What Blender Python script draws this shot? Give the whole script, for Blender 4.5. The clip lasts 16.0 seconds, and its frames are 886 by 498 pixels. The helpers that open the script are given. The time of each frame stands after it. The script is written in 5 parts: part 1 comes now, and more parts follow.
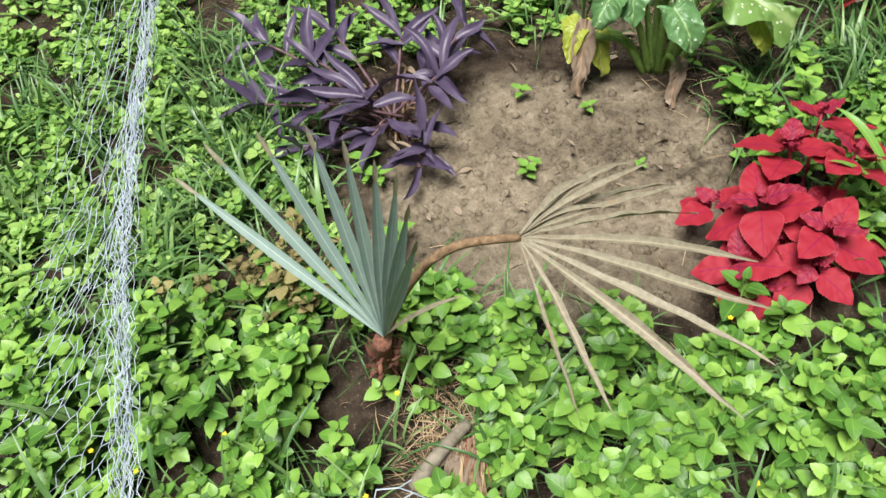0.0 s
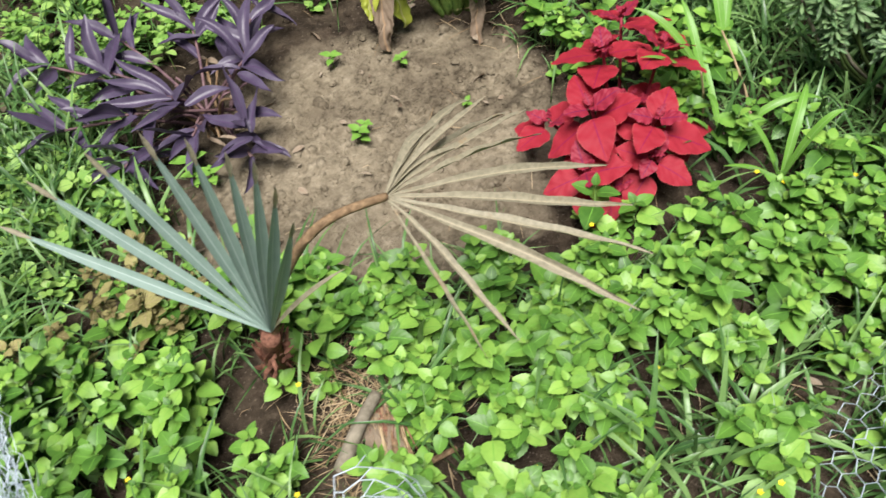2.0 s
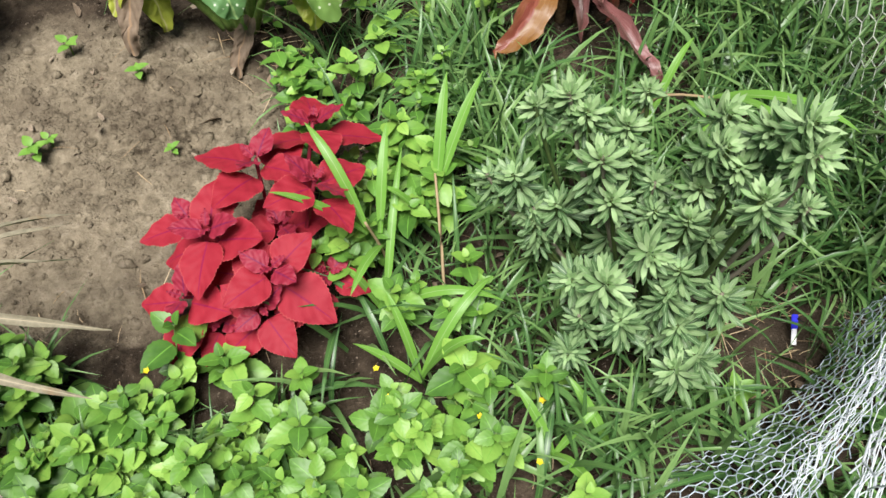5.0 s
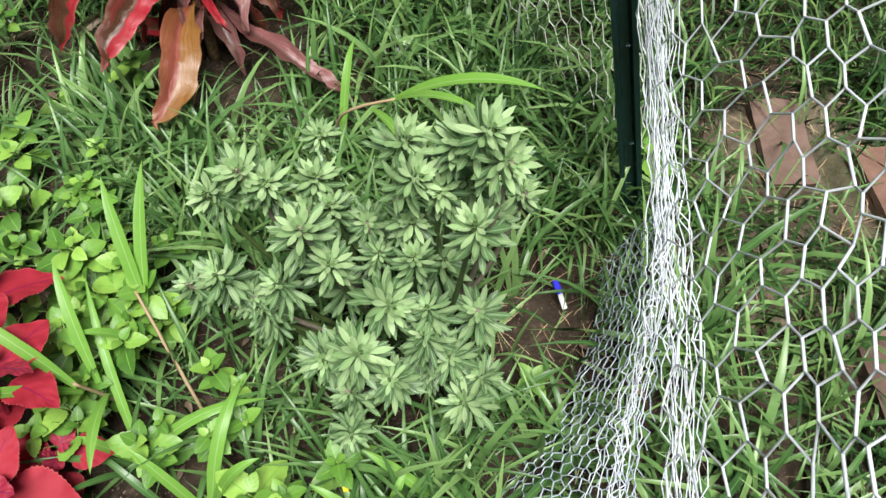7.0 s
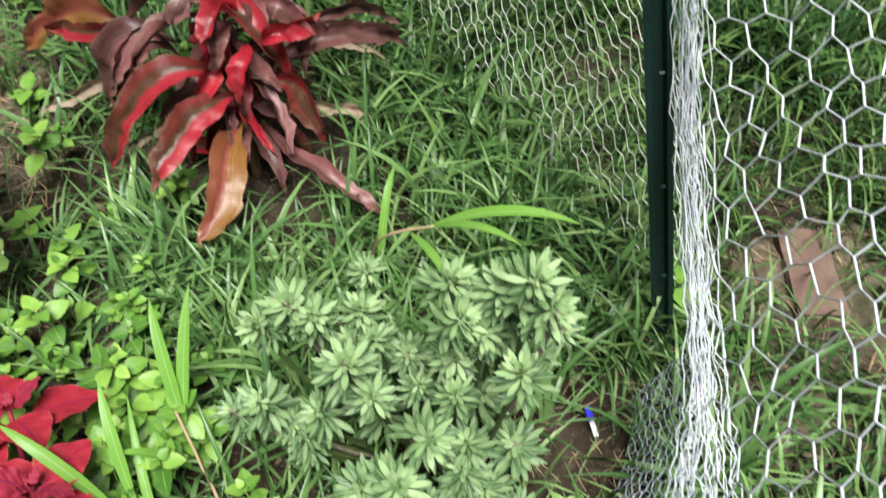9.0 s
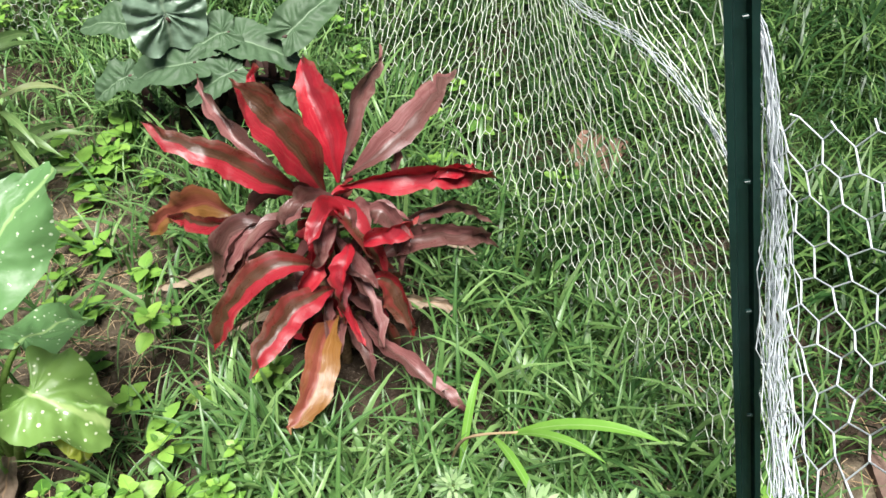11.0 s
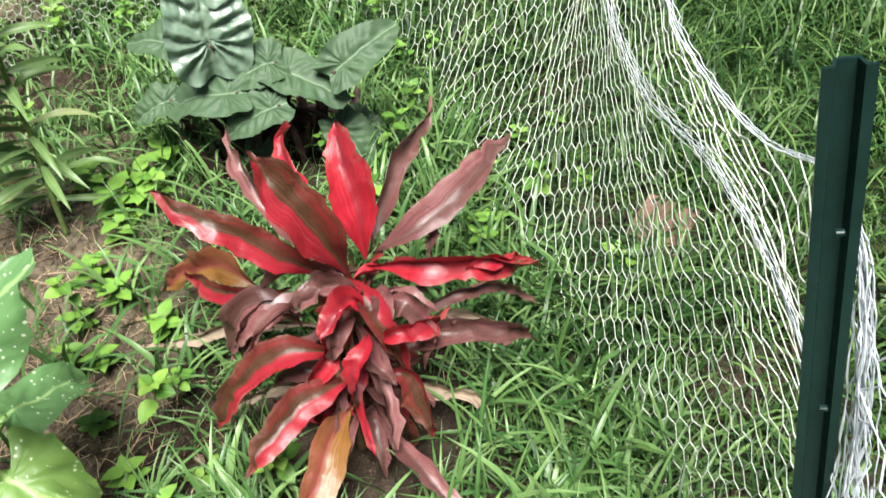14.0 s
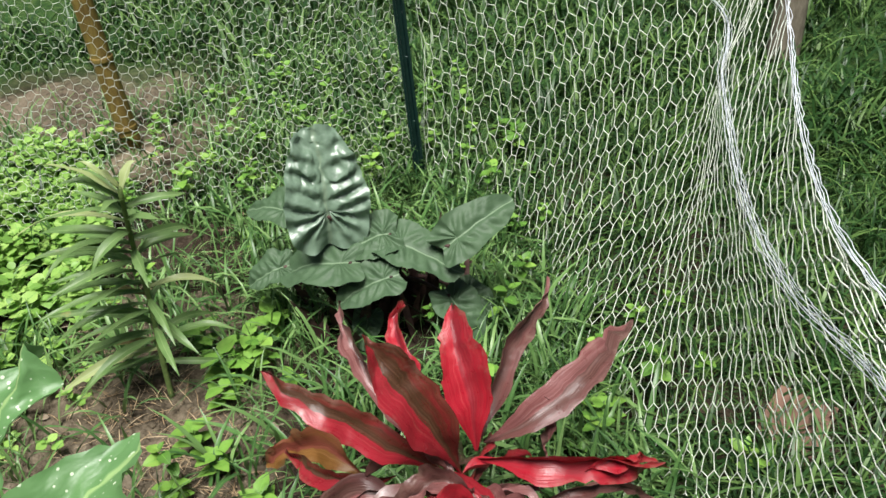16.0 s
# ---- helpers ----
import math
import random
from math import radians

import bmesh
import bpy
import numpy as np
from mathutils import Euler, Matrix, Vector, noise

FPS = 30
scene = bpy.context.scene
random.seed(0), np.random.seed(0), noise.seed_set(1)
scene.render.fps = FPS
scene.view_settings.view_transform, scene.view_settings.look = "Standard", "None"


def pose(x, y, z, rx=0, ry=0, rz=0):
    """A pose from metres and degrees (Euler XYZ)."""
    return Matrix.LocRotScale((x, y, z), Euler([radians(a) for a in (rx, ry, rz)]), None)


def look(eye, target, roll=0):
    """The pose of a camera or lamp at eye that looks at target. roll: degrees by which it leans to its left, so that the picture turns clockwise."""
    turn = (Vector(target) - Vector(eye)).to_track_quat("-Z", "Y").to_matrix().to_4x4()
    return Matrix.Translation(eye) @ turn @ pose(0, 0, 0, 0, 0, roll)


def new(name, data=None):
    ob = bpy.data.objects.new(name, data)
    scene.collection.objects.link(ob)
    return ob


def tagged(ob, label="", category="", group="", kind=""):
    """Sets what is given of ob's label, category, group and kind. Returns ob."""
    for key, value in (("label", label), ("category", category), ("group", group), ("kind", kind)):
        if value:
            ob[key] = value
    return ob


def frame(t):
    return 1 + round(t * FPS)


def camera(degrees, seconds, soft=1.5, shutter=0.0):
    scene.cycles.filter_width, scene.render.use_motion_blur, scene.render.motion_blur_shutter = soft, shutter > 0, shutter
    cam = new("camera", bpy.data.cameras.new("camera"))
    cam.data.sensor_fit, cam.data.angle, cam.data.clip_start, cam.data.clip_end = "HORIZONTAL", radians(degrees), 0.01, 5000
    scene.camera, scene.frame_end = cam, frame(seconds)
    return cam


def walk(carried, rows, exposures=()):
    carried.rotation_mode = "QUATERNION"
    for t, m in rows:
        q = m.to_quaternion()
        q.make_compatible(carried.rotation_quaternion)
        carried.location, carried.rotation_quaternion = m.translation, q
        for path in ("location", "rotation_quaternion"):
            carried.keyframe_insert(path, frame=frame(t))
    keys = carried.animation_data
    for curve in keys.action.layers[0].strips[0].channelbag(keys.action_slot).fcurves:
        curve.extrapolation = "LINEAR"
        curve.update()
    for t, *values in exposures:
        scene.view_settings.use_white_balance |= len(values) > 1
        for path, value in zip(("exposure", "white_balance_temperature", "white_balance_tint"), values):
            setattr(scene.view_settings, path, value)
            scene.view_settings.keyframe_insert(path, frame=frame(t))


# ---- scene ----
cam = camera(55.7, 16.0, 1.5, 0.2)
PATH = [
    (0, (0.484, 0.432, 1.27), (0.547, 1.743, -0.238), -10.5),
    (0.5, (0.473, 0.442, 1.249), (0.561, 1.694, -0.309), -14.4),
    (1, (0.386, 0.451, 1.251), (0.687, 1.614, -0.348), -13.6),
    (1.5, (0.355, 0.45, 1.259), (0.723, 1.591, -0.342), -12.2),
    (2, (0.422, 0.452, 1.26), (0.841, 1.577, -0.339), -11.4),
    (2.5, (0.621, 0.364, 1.234), (1.019, 1.441, -0.403), -7.6),
    (3, (0.786, 0.327, 1.22), (1.036, 1.448, -0.418), -2.9),
    (3.5, (0.963, 0.444, 1.198), (1.211, 1.563, -0.441), -1.4),
    (3.7, (1.022, 0.514, 1.192), (1.275, 1.624, -0.453), 0.3),
    (5.8, (1.394, 0.655, 1.192), (1.542, 1.66, -0.531), -3.6),
    (6, (1.413, 0.681, 1.179), (1.663, 1.661, -0.546), -5.8),
    (6.5, (1.437, 0.729, 1.154), (1.995, 1.553, -0.581), -2.9),
    (7, (1.43, 0.733, 1.147), (2.042, 1.507, -0.592), -0.0),
    (7.5, (1.42, 0.739, 1.151), (2.025, 1.503, -0.596), -0.0),
    (8, (1.424, 0.739, 1.154), (2.023, 1.499, -0.596), -0.3),
    (8.5, (1.428, 0.746, 1.163), (2.025, 1.507, -0.587), -0.3),
    (9, (1.424, 0.78, 1.2), (2.117, 1.711, -0.429), 0.1),
    (9.5, (1.422, 0.807, 1.241), (2.098, 1.972, -0.237), -2.6),
    (9.7, (1.425, 0.806, 1.245), (2.105, 2.0, -0.209), -2.8),
    (11.8, (1.425, 0.845, 1.307), (2.119, 2.158, -0.033), -1.1),
    (12, (1.451, 0.874, 1.299), (2.134, 2.207, -0.026), -0.5),
    (12.5, (1.547, 0.948, 1.288), (2.141, 2.27, -0.09), -0.7),
    (13, (1.584, 0.978, 1.275), (2.115, 2.164, -0.246), -0.8),
    (13.5, (1.592, 0.986, 1.279), (2.097, 2.176, -0.247), -1.7),
    (14, (1.601, 1.006, 1.318), (2.131, 2.303, -0.109), -2.5),
    (14.5, (1.594, 1.041, 1.325), (2.081, 2.477, 0.02), -4.5),
    (15, (1.594, 1.071, 1.332), (2.03, 2.618, 0.142), -5.9),
    (15.5, (1.593, 1.09, 1.325), (2.031, 2.666, 0.175), -5.0),
    (16, (1.595, 1.101, 1.32), (2.016, 2.687, 0.177), -4.8),
]
EXPOSURES = [(0.0, 0.59), (2.5, 0.55), (3.5, 0.49), (6.5, 0.59), (8.5, 0.59), (9.0, 0.67), (9.5, 0.99), (12.0, 0.89), (12.5, 0.77), (13.0, 1.05), (14.0, 1.11), (14.5, 0.99), (15.0, 0.65), (16.0, 0.56)]
walk(cam, [(t, look(eye, target, roll)) for t, eye, target, roll in PATH], exposures=EXPOSURES)
import itertools

# ---- world, sun and exposure ----
world = bpy.data.worlds.new("overcast_sky")
scene.world = world
world.use_nodes = True
wn, wl = world.node_tree.nodes, world.node_tree.links
sky = wn.new("ShaderNodeTexSky")
sky.sky_type, sky.sun_disc = "NISHITA", False
sky.sun_elevation, sky.sun_rotation = radians(72), radians(205)
sky.air_density, sky.dust_density = 1.0, 3.0
wn["Background"].inputs["Strength"].default_value = 0.022
wl.new(sky.outputs[0], wn["Background"].inputs["Color"])
sun = new("sun", bpy.data.lights.new("sun", "SUN"))
sun.data.energy, sun.data.angle, sun.data.color = 5.2, radians(28), (1.0, 0.975, 0.95)
sun.matrix_world = look((-0.6, -1.3, 4.4), (0, 0, 0))


# ---- small tools ----
def lerp(a, b, s):
    return tuple(p + (q - p) * s for p, q in zip(a, b))


def smooth_line(points, s):
    """A point on a Catmull-Rom line through points, s from 0 to 1."""
    n = len(points) - 1
    f = min(max(s, 0.0), 0.99999) * n
    i = int(f)
    f -= i
    p = [np.array(points[min(max(k, 0), n)], float) for k in (i - 1, i, i + 1, i + 2)]
    return 0.5 * (2 * p[1] + (p[2] - p[0]) * f + (2 * p[0] - 5 * p[1] + 4 * p[2] - p[3]) * f * f
                  + (3 * p[1] - p[0] - 3 * p[2] + p[3]) * f ** 3)


class Cloth:
    """Gathers vertices, faces and leaf coordinates of one mesh."""

    def __init__(self):
        self.v, self.quads, self.polys, self.uv, self.n = [], [], [], [], 0

    def add(self, verts, faces, uvs):
        self.v.append(np.asarray(verts, float))
        if isinstance(faces, np.ndarray):
            self.quads.append(faces + self.n)
        else:
            four = [f for f in faces if len(f) == 4]
            if four:
                self.quads.append(np.array(four) + self.n)
            self.polys.extend([tuple(k + self.n for k in f) for f in faces if len(f) != 4])
        self.uv.append(np.asarray(uvs, float))
        self.n += len(verts)

    def mesh(self, name, smooth=True):
        me = bpy.data.meshes.new(name)
        v, uv = np.concatenate(self.v), np.concatenate(self.uv)
        quads = np.concatenate(self.quads) if self.quads else np.zeros((0, 4), int)
        loops = np.concatenate([quads.ravel(), np.array([k for f in self.polys for k in f], int)]).astype(np.int32)
        sizes = np.concatenate([np.full(len(quads), 4), np.array([len(f) for f in self.polys], int)]).astype(np.int32)
        me.vertices.add(len(v))
        me.vertices.foreach_set("co", v.ravel())
        me.loops.add(len(loops))
        me.loops.foreach_set("vertex_index", loops)
        me.polygons.add(len(sizes))
        me.polygons.foreach_set("loop_start", np.concatenate([[0], np.cumsum(sizes)[:-1]]).astype(np.int32))
        me.update(calc_edges=True)
        lay = me.uv_layers.new(name="leaf")
        lay.data.foreach_set("uv", uv[loops].ravel())
        if smooth:
            me.polygons.foreach_set("use_smooth", [True] * len(sizes))
        me.update()
        return me


def part(name, mesh, material, parent=None, label=""):
    """Links a mesh (Cloth, bmesh or mesh) as one object under a thing or a part."""
    if isinstance(mesh, Cloth):
        mesh = mesh.mesh(name)
    elif isinstance(mesh, bmesh.types.BMesh):
        me = bpy.data.meshes.new(name)
        mesh.to_mesh(me)
        mesh.free()
        mesh = me
    if not mesh.materials:
        mesh.materials.append(material)
    ob = new(name, mesh)
    if parent:
        ob.parent = parent
    if label:
        ob["label"] = label
    return ob


def thing(name, label, category, group="", kind="", at=(0, 0, 0)):
    ob = new(name)
    ob.empty_display_size = 0.05
    return tagged(ob, label, category, group, kind)


def grid_faces(rows, cols):
    return np.array([(r * cols + c, r * cols + c + 1, (r + 1) * cols + c + 1, (r + 1) * cols + c)
                     for r in range(rows - 1) for c in range(cols - 1)])


def shape_lance(s):
    return math.sin(math.pi * min(1, s * 0.96 + 0.04)) ** 0.8 * (1 - 0.35 * s)


def shape_strap(s):
    return min(1.0, 0.45 + 2.2 * s) * (1 - max(0, s - 0.45) ** 2 * 3.25)


def shape_ovate(s):
    return math.sin(math.pi * s ** 0.64) ** 0.78 * (1 - 0.15 * s)


def shape_palm(s):
    return (0.22 + 0.78 * min(1.0, s * 2.2)) * (1 - max(0, s - 0.5) ** 2 * 3.7)


def shape_weed(s):
    return math.sin(math.pi * s ** 0.66) ** 0.72 * (1 - 0.1 * s)


def shape_spoon(s):
    return math.sin(math.pi * min(1, 0.06 + 0.94 * s) ** 1.6) ** 0.7


def shape_ti(s):
    return min(1.0, 0.16 + 2.6 * s) * math.sin(math.pi * (0.12 + 0.88 * s) ** 1.1) ** 0.72 if s < 0.999 else 0.01


def shape_grass(s):
    return min(1, 0.6 + s) * (1 - s ** 2.2)


def shape_oval(s):
    return math.sin(math.pi * s) ** 0.6


def leaf(cloth, base, tip, width, shape, sag=0.0, fold=0.25, up=(0, 0, 1), rows=9, cols=5, ripple=0.0, waves=4, teeth=0.0,
         twist=0.0, mid=None, rib=0.0, ribs=8, seed=0, pack=1.0, curl=0.0, wander=0.0, skew=0.0, ragged=0.0):
    """A leaf blade from base to tip. sag lifts its middle, fold raises its halves, ripple waves its margin, rib corrugates it."""
    base, tip, up = np.array(base, float), np.array(tip, float), np.array(up, float)
    ctrl = (base + tip) / 2 + up * sag if mid is None else np.array(mid, float)
    verts, uvs = [], []
    length = np.linalg.norm(tip - base)
    for r in range(rows):
        s = (r / (rows - 1)) ** pack
        p = base * (1 - s) ** 2 + 2 * ctrl * s * (1 - s) + tip * s * s
        d = 2 * (ctrl - base) * (1 - s) + 2 * (tip - ctrl) * s
        d = d / (np.linalg.norm(d) + 1e-9)
        side = np.cross(d, up)
        side = side / (np.linalg.norm(side) + 1e-9)
        nor = np.cross(side, d)
        if twist:
            a = twist * s
            side, nor = side * math.cos(a) + nor * math.sin(a), nor * math.cos(a) - side * math.sin(a)
        w = width * 0.5 * max(shape(s), 0.02)
        p = p + side * wander * math.sin(4.4 * s + seed * 1.9) * s
        for c in range(cols):
            k = 2 * c / (cols - 1) - 1
            ww = w * (1 + (teeth * (1 if r % 2 else -1) if abs(k) > 0.99 else 0)) * (1 + skew * (1 if k > 0 else -1) * math.sin(5 * s + seed))
            ww *= 1 + ragged * s * s * math.sin(31 * s + 7 * k + seed * 3)
            lift = fold * abs(k) * w + curl * w * (k * k - 0.4) + ripple * abs(k) ** 1.5 * math.sin(waves * math.pi * s + seed + (1.3 if k > 0 else 0))
            if rib:
                lift += rib * math.cos(2 * math.pi * ribs * (s - 0.4 * abs(k))) * math.sin(math.pi * min(1, abs(k) * 1.1)) - rib * 1.4 * (abs(k) < 0.15)
            verts.append(p + side * k * ww + nor * lift)
            uvs.append((0.5 + 0.5 * k, s))
    cloth.add(verts, grid_faces(rows, cols), uvs)


def disc_leaf(cloth, base, tip, width, up, hub=0.36, notch=0.0, cup=0.1, rib=0.0, ribs=7, ripple=0.0, waves=7, sag=0.0, seed=0, rings=10, spokes=56, point=0.2):
    """A broad leaf whose veins spread from a hub inside its outline; notch cuts the base in two lobes, rib corrugates it."""
    base, tip, up = np.array(base, float), np.array(tip, float), np.array(up, float)
    length = np.linalg.norm(tip - base)
    d = (tip - base) / length
    side = np.cross(d, up)
    side /= np.linalg.norm(side)
    nor = np.cross(side, d)
    verts, uvs = [], []
    for r in range(rings + 1):
        q = r / rings
        for j in range(spokes):
            a = 2 * math.pi * j / spokes
            ca, sa = math.cos(a), math.sin(a)
            reach = (1 - hub) * (1 - point * (1 - abs(ca) ** 1.5)) if ca > 0 else hub * (1.0 + 0.25 * abs(sa)) * (1 - notch * max(0, -ca) ** 5)
            x = q * reach * ca
            y = q * sa * 0.5 * width / length * (1 if ca > 0 else 0.97) 
            lift = cup * width * q * q * sa * sa - sag * (x ** 2) / 0.4 + ripple * q ** 3 * math.sin(waves * a + seed) * (1 + 0.5 * math.sin(2 * a + seed))
            if rib:
                along = (x - 0.3 * abs(y) * length / width) * ribs * 1.35 if ca > 0 else -abs(ca) * ribs * 0.42
                lift += rib * math.cos(2 * math.pi * along) * min(1, abs(y) * 9) * (1 - 0.55 * q ** 3) - rib * 1.3 * math.exp(-(y * 26) ** 2)
            verts.append(base + d * length * (hub + x) + side * y * length + nor * lift)
            uvs.append((0.5 + y * length / width, hub + x))
    faces = [(r * spokes + j, r * spokes + (j + 1) % spokes, (r + 1) * spokes + (j + 1) % spokes, (r + 1) * spokes + j) for r in range(rings) for j in range(spokes)]
    cloth.add(verts, faces, uvs)


def tube(cloth, points, radius, sides=6, steps=10, end=None, v0=0.0):
    """A tapered tube along a smooth line through points."""
    end = radius if end is None else end
    line = [smooth_line(points, k / steps) for k in range(steps + 1)]
    verts, uvs = [], []
    for k, p in enumerate(line):
        d = line[min(k + 1, steps)] - line[max(k - 1, 0)]
        d = d / (np.linalg.norm(d) + 1e-9)
        a = np.cross(d, (0.31, 0.95, 0.05) if abs(d[2]) > 0.7 else (0, 0, 1))
        a /= np.linalg.norm(a)
        b = np.cross(d, a)
        rr = radius + (end - radius) * k / steps
        for j in range(sides):
            t = 2 * math.pi * j / sides
            verts.append(p + (a * math.cos(t) + b * math.sin(t)) * rr)
            uvs.append((j / sides, k / steps))
    faces = [(k * sides + j, k * sides + (j + 1) % sides, (k + 1) * sides + (j + 1) % sides, (k + 1) * sides + j)
             for k in range(steps) for j in range(sides)]
    faces += [tuple(range(sides))[::-1], tuple(range(steps * sides, steps * sides + sides))]
    cloth.add(verts, faces, uvs)


# ---- materials ----
class Nodes:
    """A node material with short calls."""

    def __init__(self, name):
        self.m = bpy.data.materials.new(name)
        self.m.use_nodes = True
        self.t = self.m.node_tree
        self.bsdf = self.t.nodes["Principled BSDF"]
        self.out = self.t.nodes["Material Output"]

    def node(self, kind, **sets):
        n = self.t.nodes.new(kind)
        for key, value in sets.items():
            if key in n.inputs:
                n.inputs[key].default_value = value
        return n

    def link(self, a, b):
        self.t.links.new(a, b)

    def noise(self, scale, detail=4.0, rough=0.6, vec=None):
        n = self.node("ShaderNodeTexNoise", Scale=scale, Detail=detail, Roughness=rough)
        self.link(vec or self.coord(), n.inputs["Vector"])
        return n.outputs["Fac"]

    def coord(self):
        return self.node("ShaderNodeTexCoord").outputs["Object"]

    def ramp(self, fac, *stops):
        n = self.node("ShaderNodeValToRGB")
        e = n.color_ramp.elements
        while len(e) < len(stops):
            e.new(0.5)
        for el, (pos, col) in zip(e, stops):
            el.position, el.color = pos, (*col, 1) if len(col) == 3 else col
        self.link(fac, n.inputs["Fac"])
        return n.outputs["Color"]

    def mix(self, fac, a, b, blend="MIX"):
        n = self.t.nodes.new("ShaderNodeMix")
        n.data_type, n.blend_type = "RGBA", blend
        for sock, value in ((n.inputs[0], fac), (n.inputs[6], a), (n.inputs[7], b)):
            if hasattr(value, "links"):
                self.link(value, sock)
            else:
                sock.default_value = value if isinstance(value, float) else (*value, 1)
        return n.outputs[2]

    def math(self, op, a, b=0.0, c=0.0):
        n = self.t.nodes.new("ShaderNodeMath")
        n.operation = op
        for sock, value in zip(n.inputs, (a, b, c)):
            if hasattr(value, "links"):
                self.link(value, sock)
            else:
                sock.default_value = value
        return n.outputs[0]

    def bump(self, height, strength=0.3, distance=0.002):
        n = self.node("ShaderNodeBump", Strength=strength, Distance=distance)
        self.link(height, n.inputs["Height"])
        self.link(n.outputs[0], self.bsdf.inputs["Normal"])
        return n.outputs[0]

    def island(self):
        return self.node("ShaderNodeNewGeometry").outputs["Random Per Island"]

    def uv(self):
        n = self.node("ShaderNodeUVMap")
        n.uv_map = "leaf"
        s = self.node("ShaderNodeSeparateXYZ")
        self.link(n.outputs[0], s.inputs[0])
        return s.outputs[0], s.outputs[1]

    def finish(self, color, rough=0.5, thin=0.0, spec=0.5, metal=0.0, glow=None):
        b = self.bsdf
        if hasattr(color, "links"):
            self.link(color, b.inputs["Base Color"])
        else:
            b.inputs["Base Color"].default_value = (*color, 1)
        if hasattr(rough, "links"):
            self.link(rough, b.inputs["Roughness"])
        else:
            b.inputs["Roughness"].default_value = rough
        b.inputs["Metallic"].default_value = metal
        b.inputs["Specular IOR Level"].default_value = spec
        if thin:
            t = self.node("ShaderNodeBsdfTranslucent")
            if hasattr(color, "links"):
                self.link(color, t.inputs["Color"])
            else:
                t.inputs["Color"].default_value = (*color, 1)
            mixer = self.node("ShaderNodeMixShader", Fac=thin)
            self.link(b.outputs[0], mixer.inputs[1])
            self.link(t.outputs[0], mixer.inputs[2])
            self.link(mixer.outputs[0], self.out.inputs["Surface"])
        return self.m


def leaf_material(name, dark, mid, light, rough=0.45, thin=0.25, rib=None, rib_width=0.05, veins=9.0, relief=0.35, grain=60.0, spec=0.4, blotch=None, streak=None, specks=None, margin=None):
    """A leaf: colour by leaf and by grain, a paler midrib, slanting side veins in the relief."""
    n = Nodes(name)
    u, v = n.uv()
    off = n.math("ABSOLUTE", n.math("SUBTRACT", u, 0.5))
    pick = n.math("ADD", n.math("MULTIPLY", n.island(), 0.65), n.math("MULTIPLY", n.noise(grain, 3), 0.45))
    col = n.ramp(pick, (0.12, dark), (0.5, mid), (0.9, light))
    if blotch:
        col = n.mix(n.ramp(n.noise(blotch[1], 5, 0.7), (blotch[2], (0, 0, 0)), (blotch[2] + 0.12, (1, 1, 1))), col, blotch[0])
    if specks:
        cells = n.node("ShaderNodeTexVoronoi", Scale=specks[1], Randomness=1.0)
        n.link(n.coord(), cells.inputs["Vector"])
        dot = n.ramp(n.math("ADD", cells.outputs["Distance"], n.math("MULTIPLY", n.noise(35, 2), 0.5)), (specks[2], (1, 1, 1)), (specks[2] + 0.08, (0, 0, 0)))
        col = n.mix(dot, col, specks[0])
    if streak:
        along = n.node("ShaderNodeCombineXYZ")
        n.link(n.math("MULTIPLY", u, 1.1), along.inputs[0])
        n.link(n.math("MULTIPLY", v, 0.9), along.inputs[1])
        n.link(n.math("MULTIPLY", n.island(), 90.0), along.inputs[2])
        band = n.ramp(n.noise(1.3, 5, 0.62, along.outputs[0]), (streak[1], (0, 0, 0)), (streak[1] + 0.1, (1, 1, 1)))
        col = n.mix(band, col, streak[0])
    if rib:
        edge = n.ramp(off, (rib_width * 0.4, (1, 1, 1)), (rib_width, (0, 0, 0)))
        col = n.mix(edge, col, rib)
    if margin:
        col = n.mix(n.ramp(off, (0.47, (0, 0, 0)), (0.495, (0.5, 0.5, 0.5))), col, margin)
    wave = n.math("SINE", n.math("MULTIPLY", n.math("ADD", v, n.math("MULTIPLY", off, -0.7)), veins * 6.283))
    height = n.math("ADD", n.math("MULTIPLY", wave, 0.5), n.math("MULTIPLY", n.noise(grain * 6, 2), 0.8))
    n.bump(height, relief, 0.0012)
    return n.finish(col, rough, thin, spec)


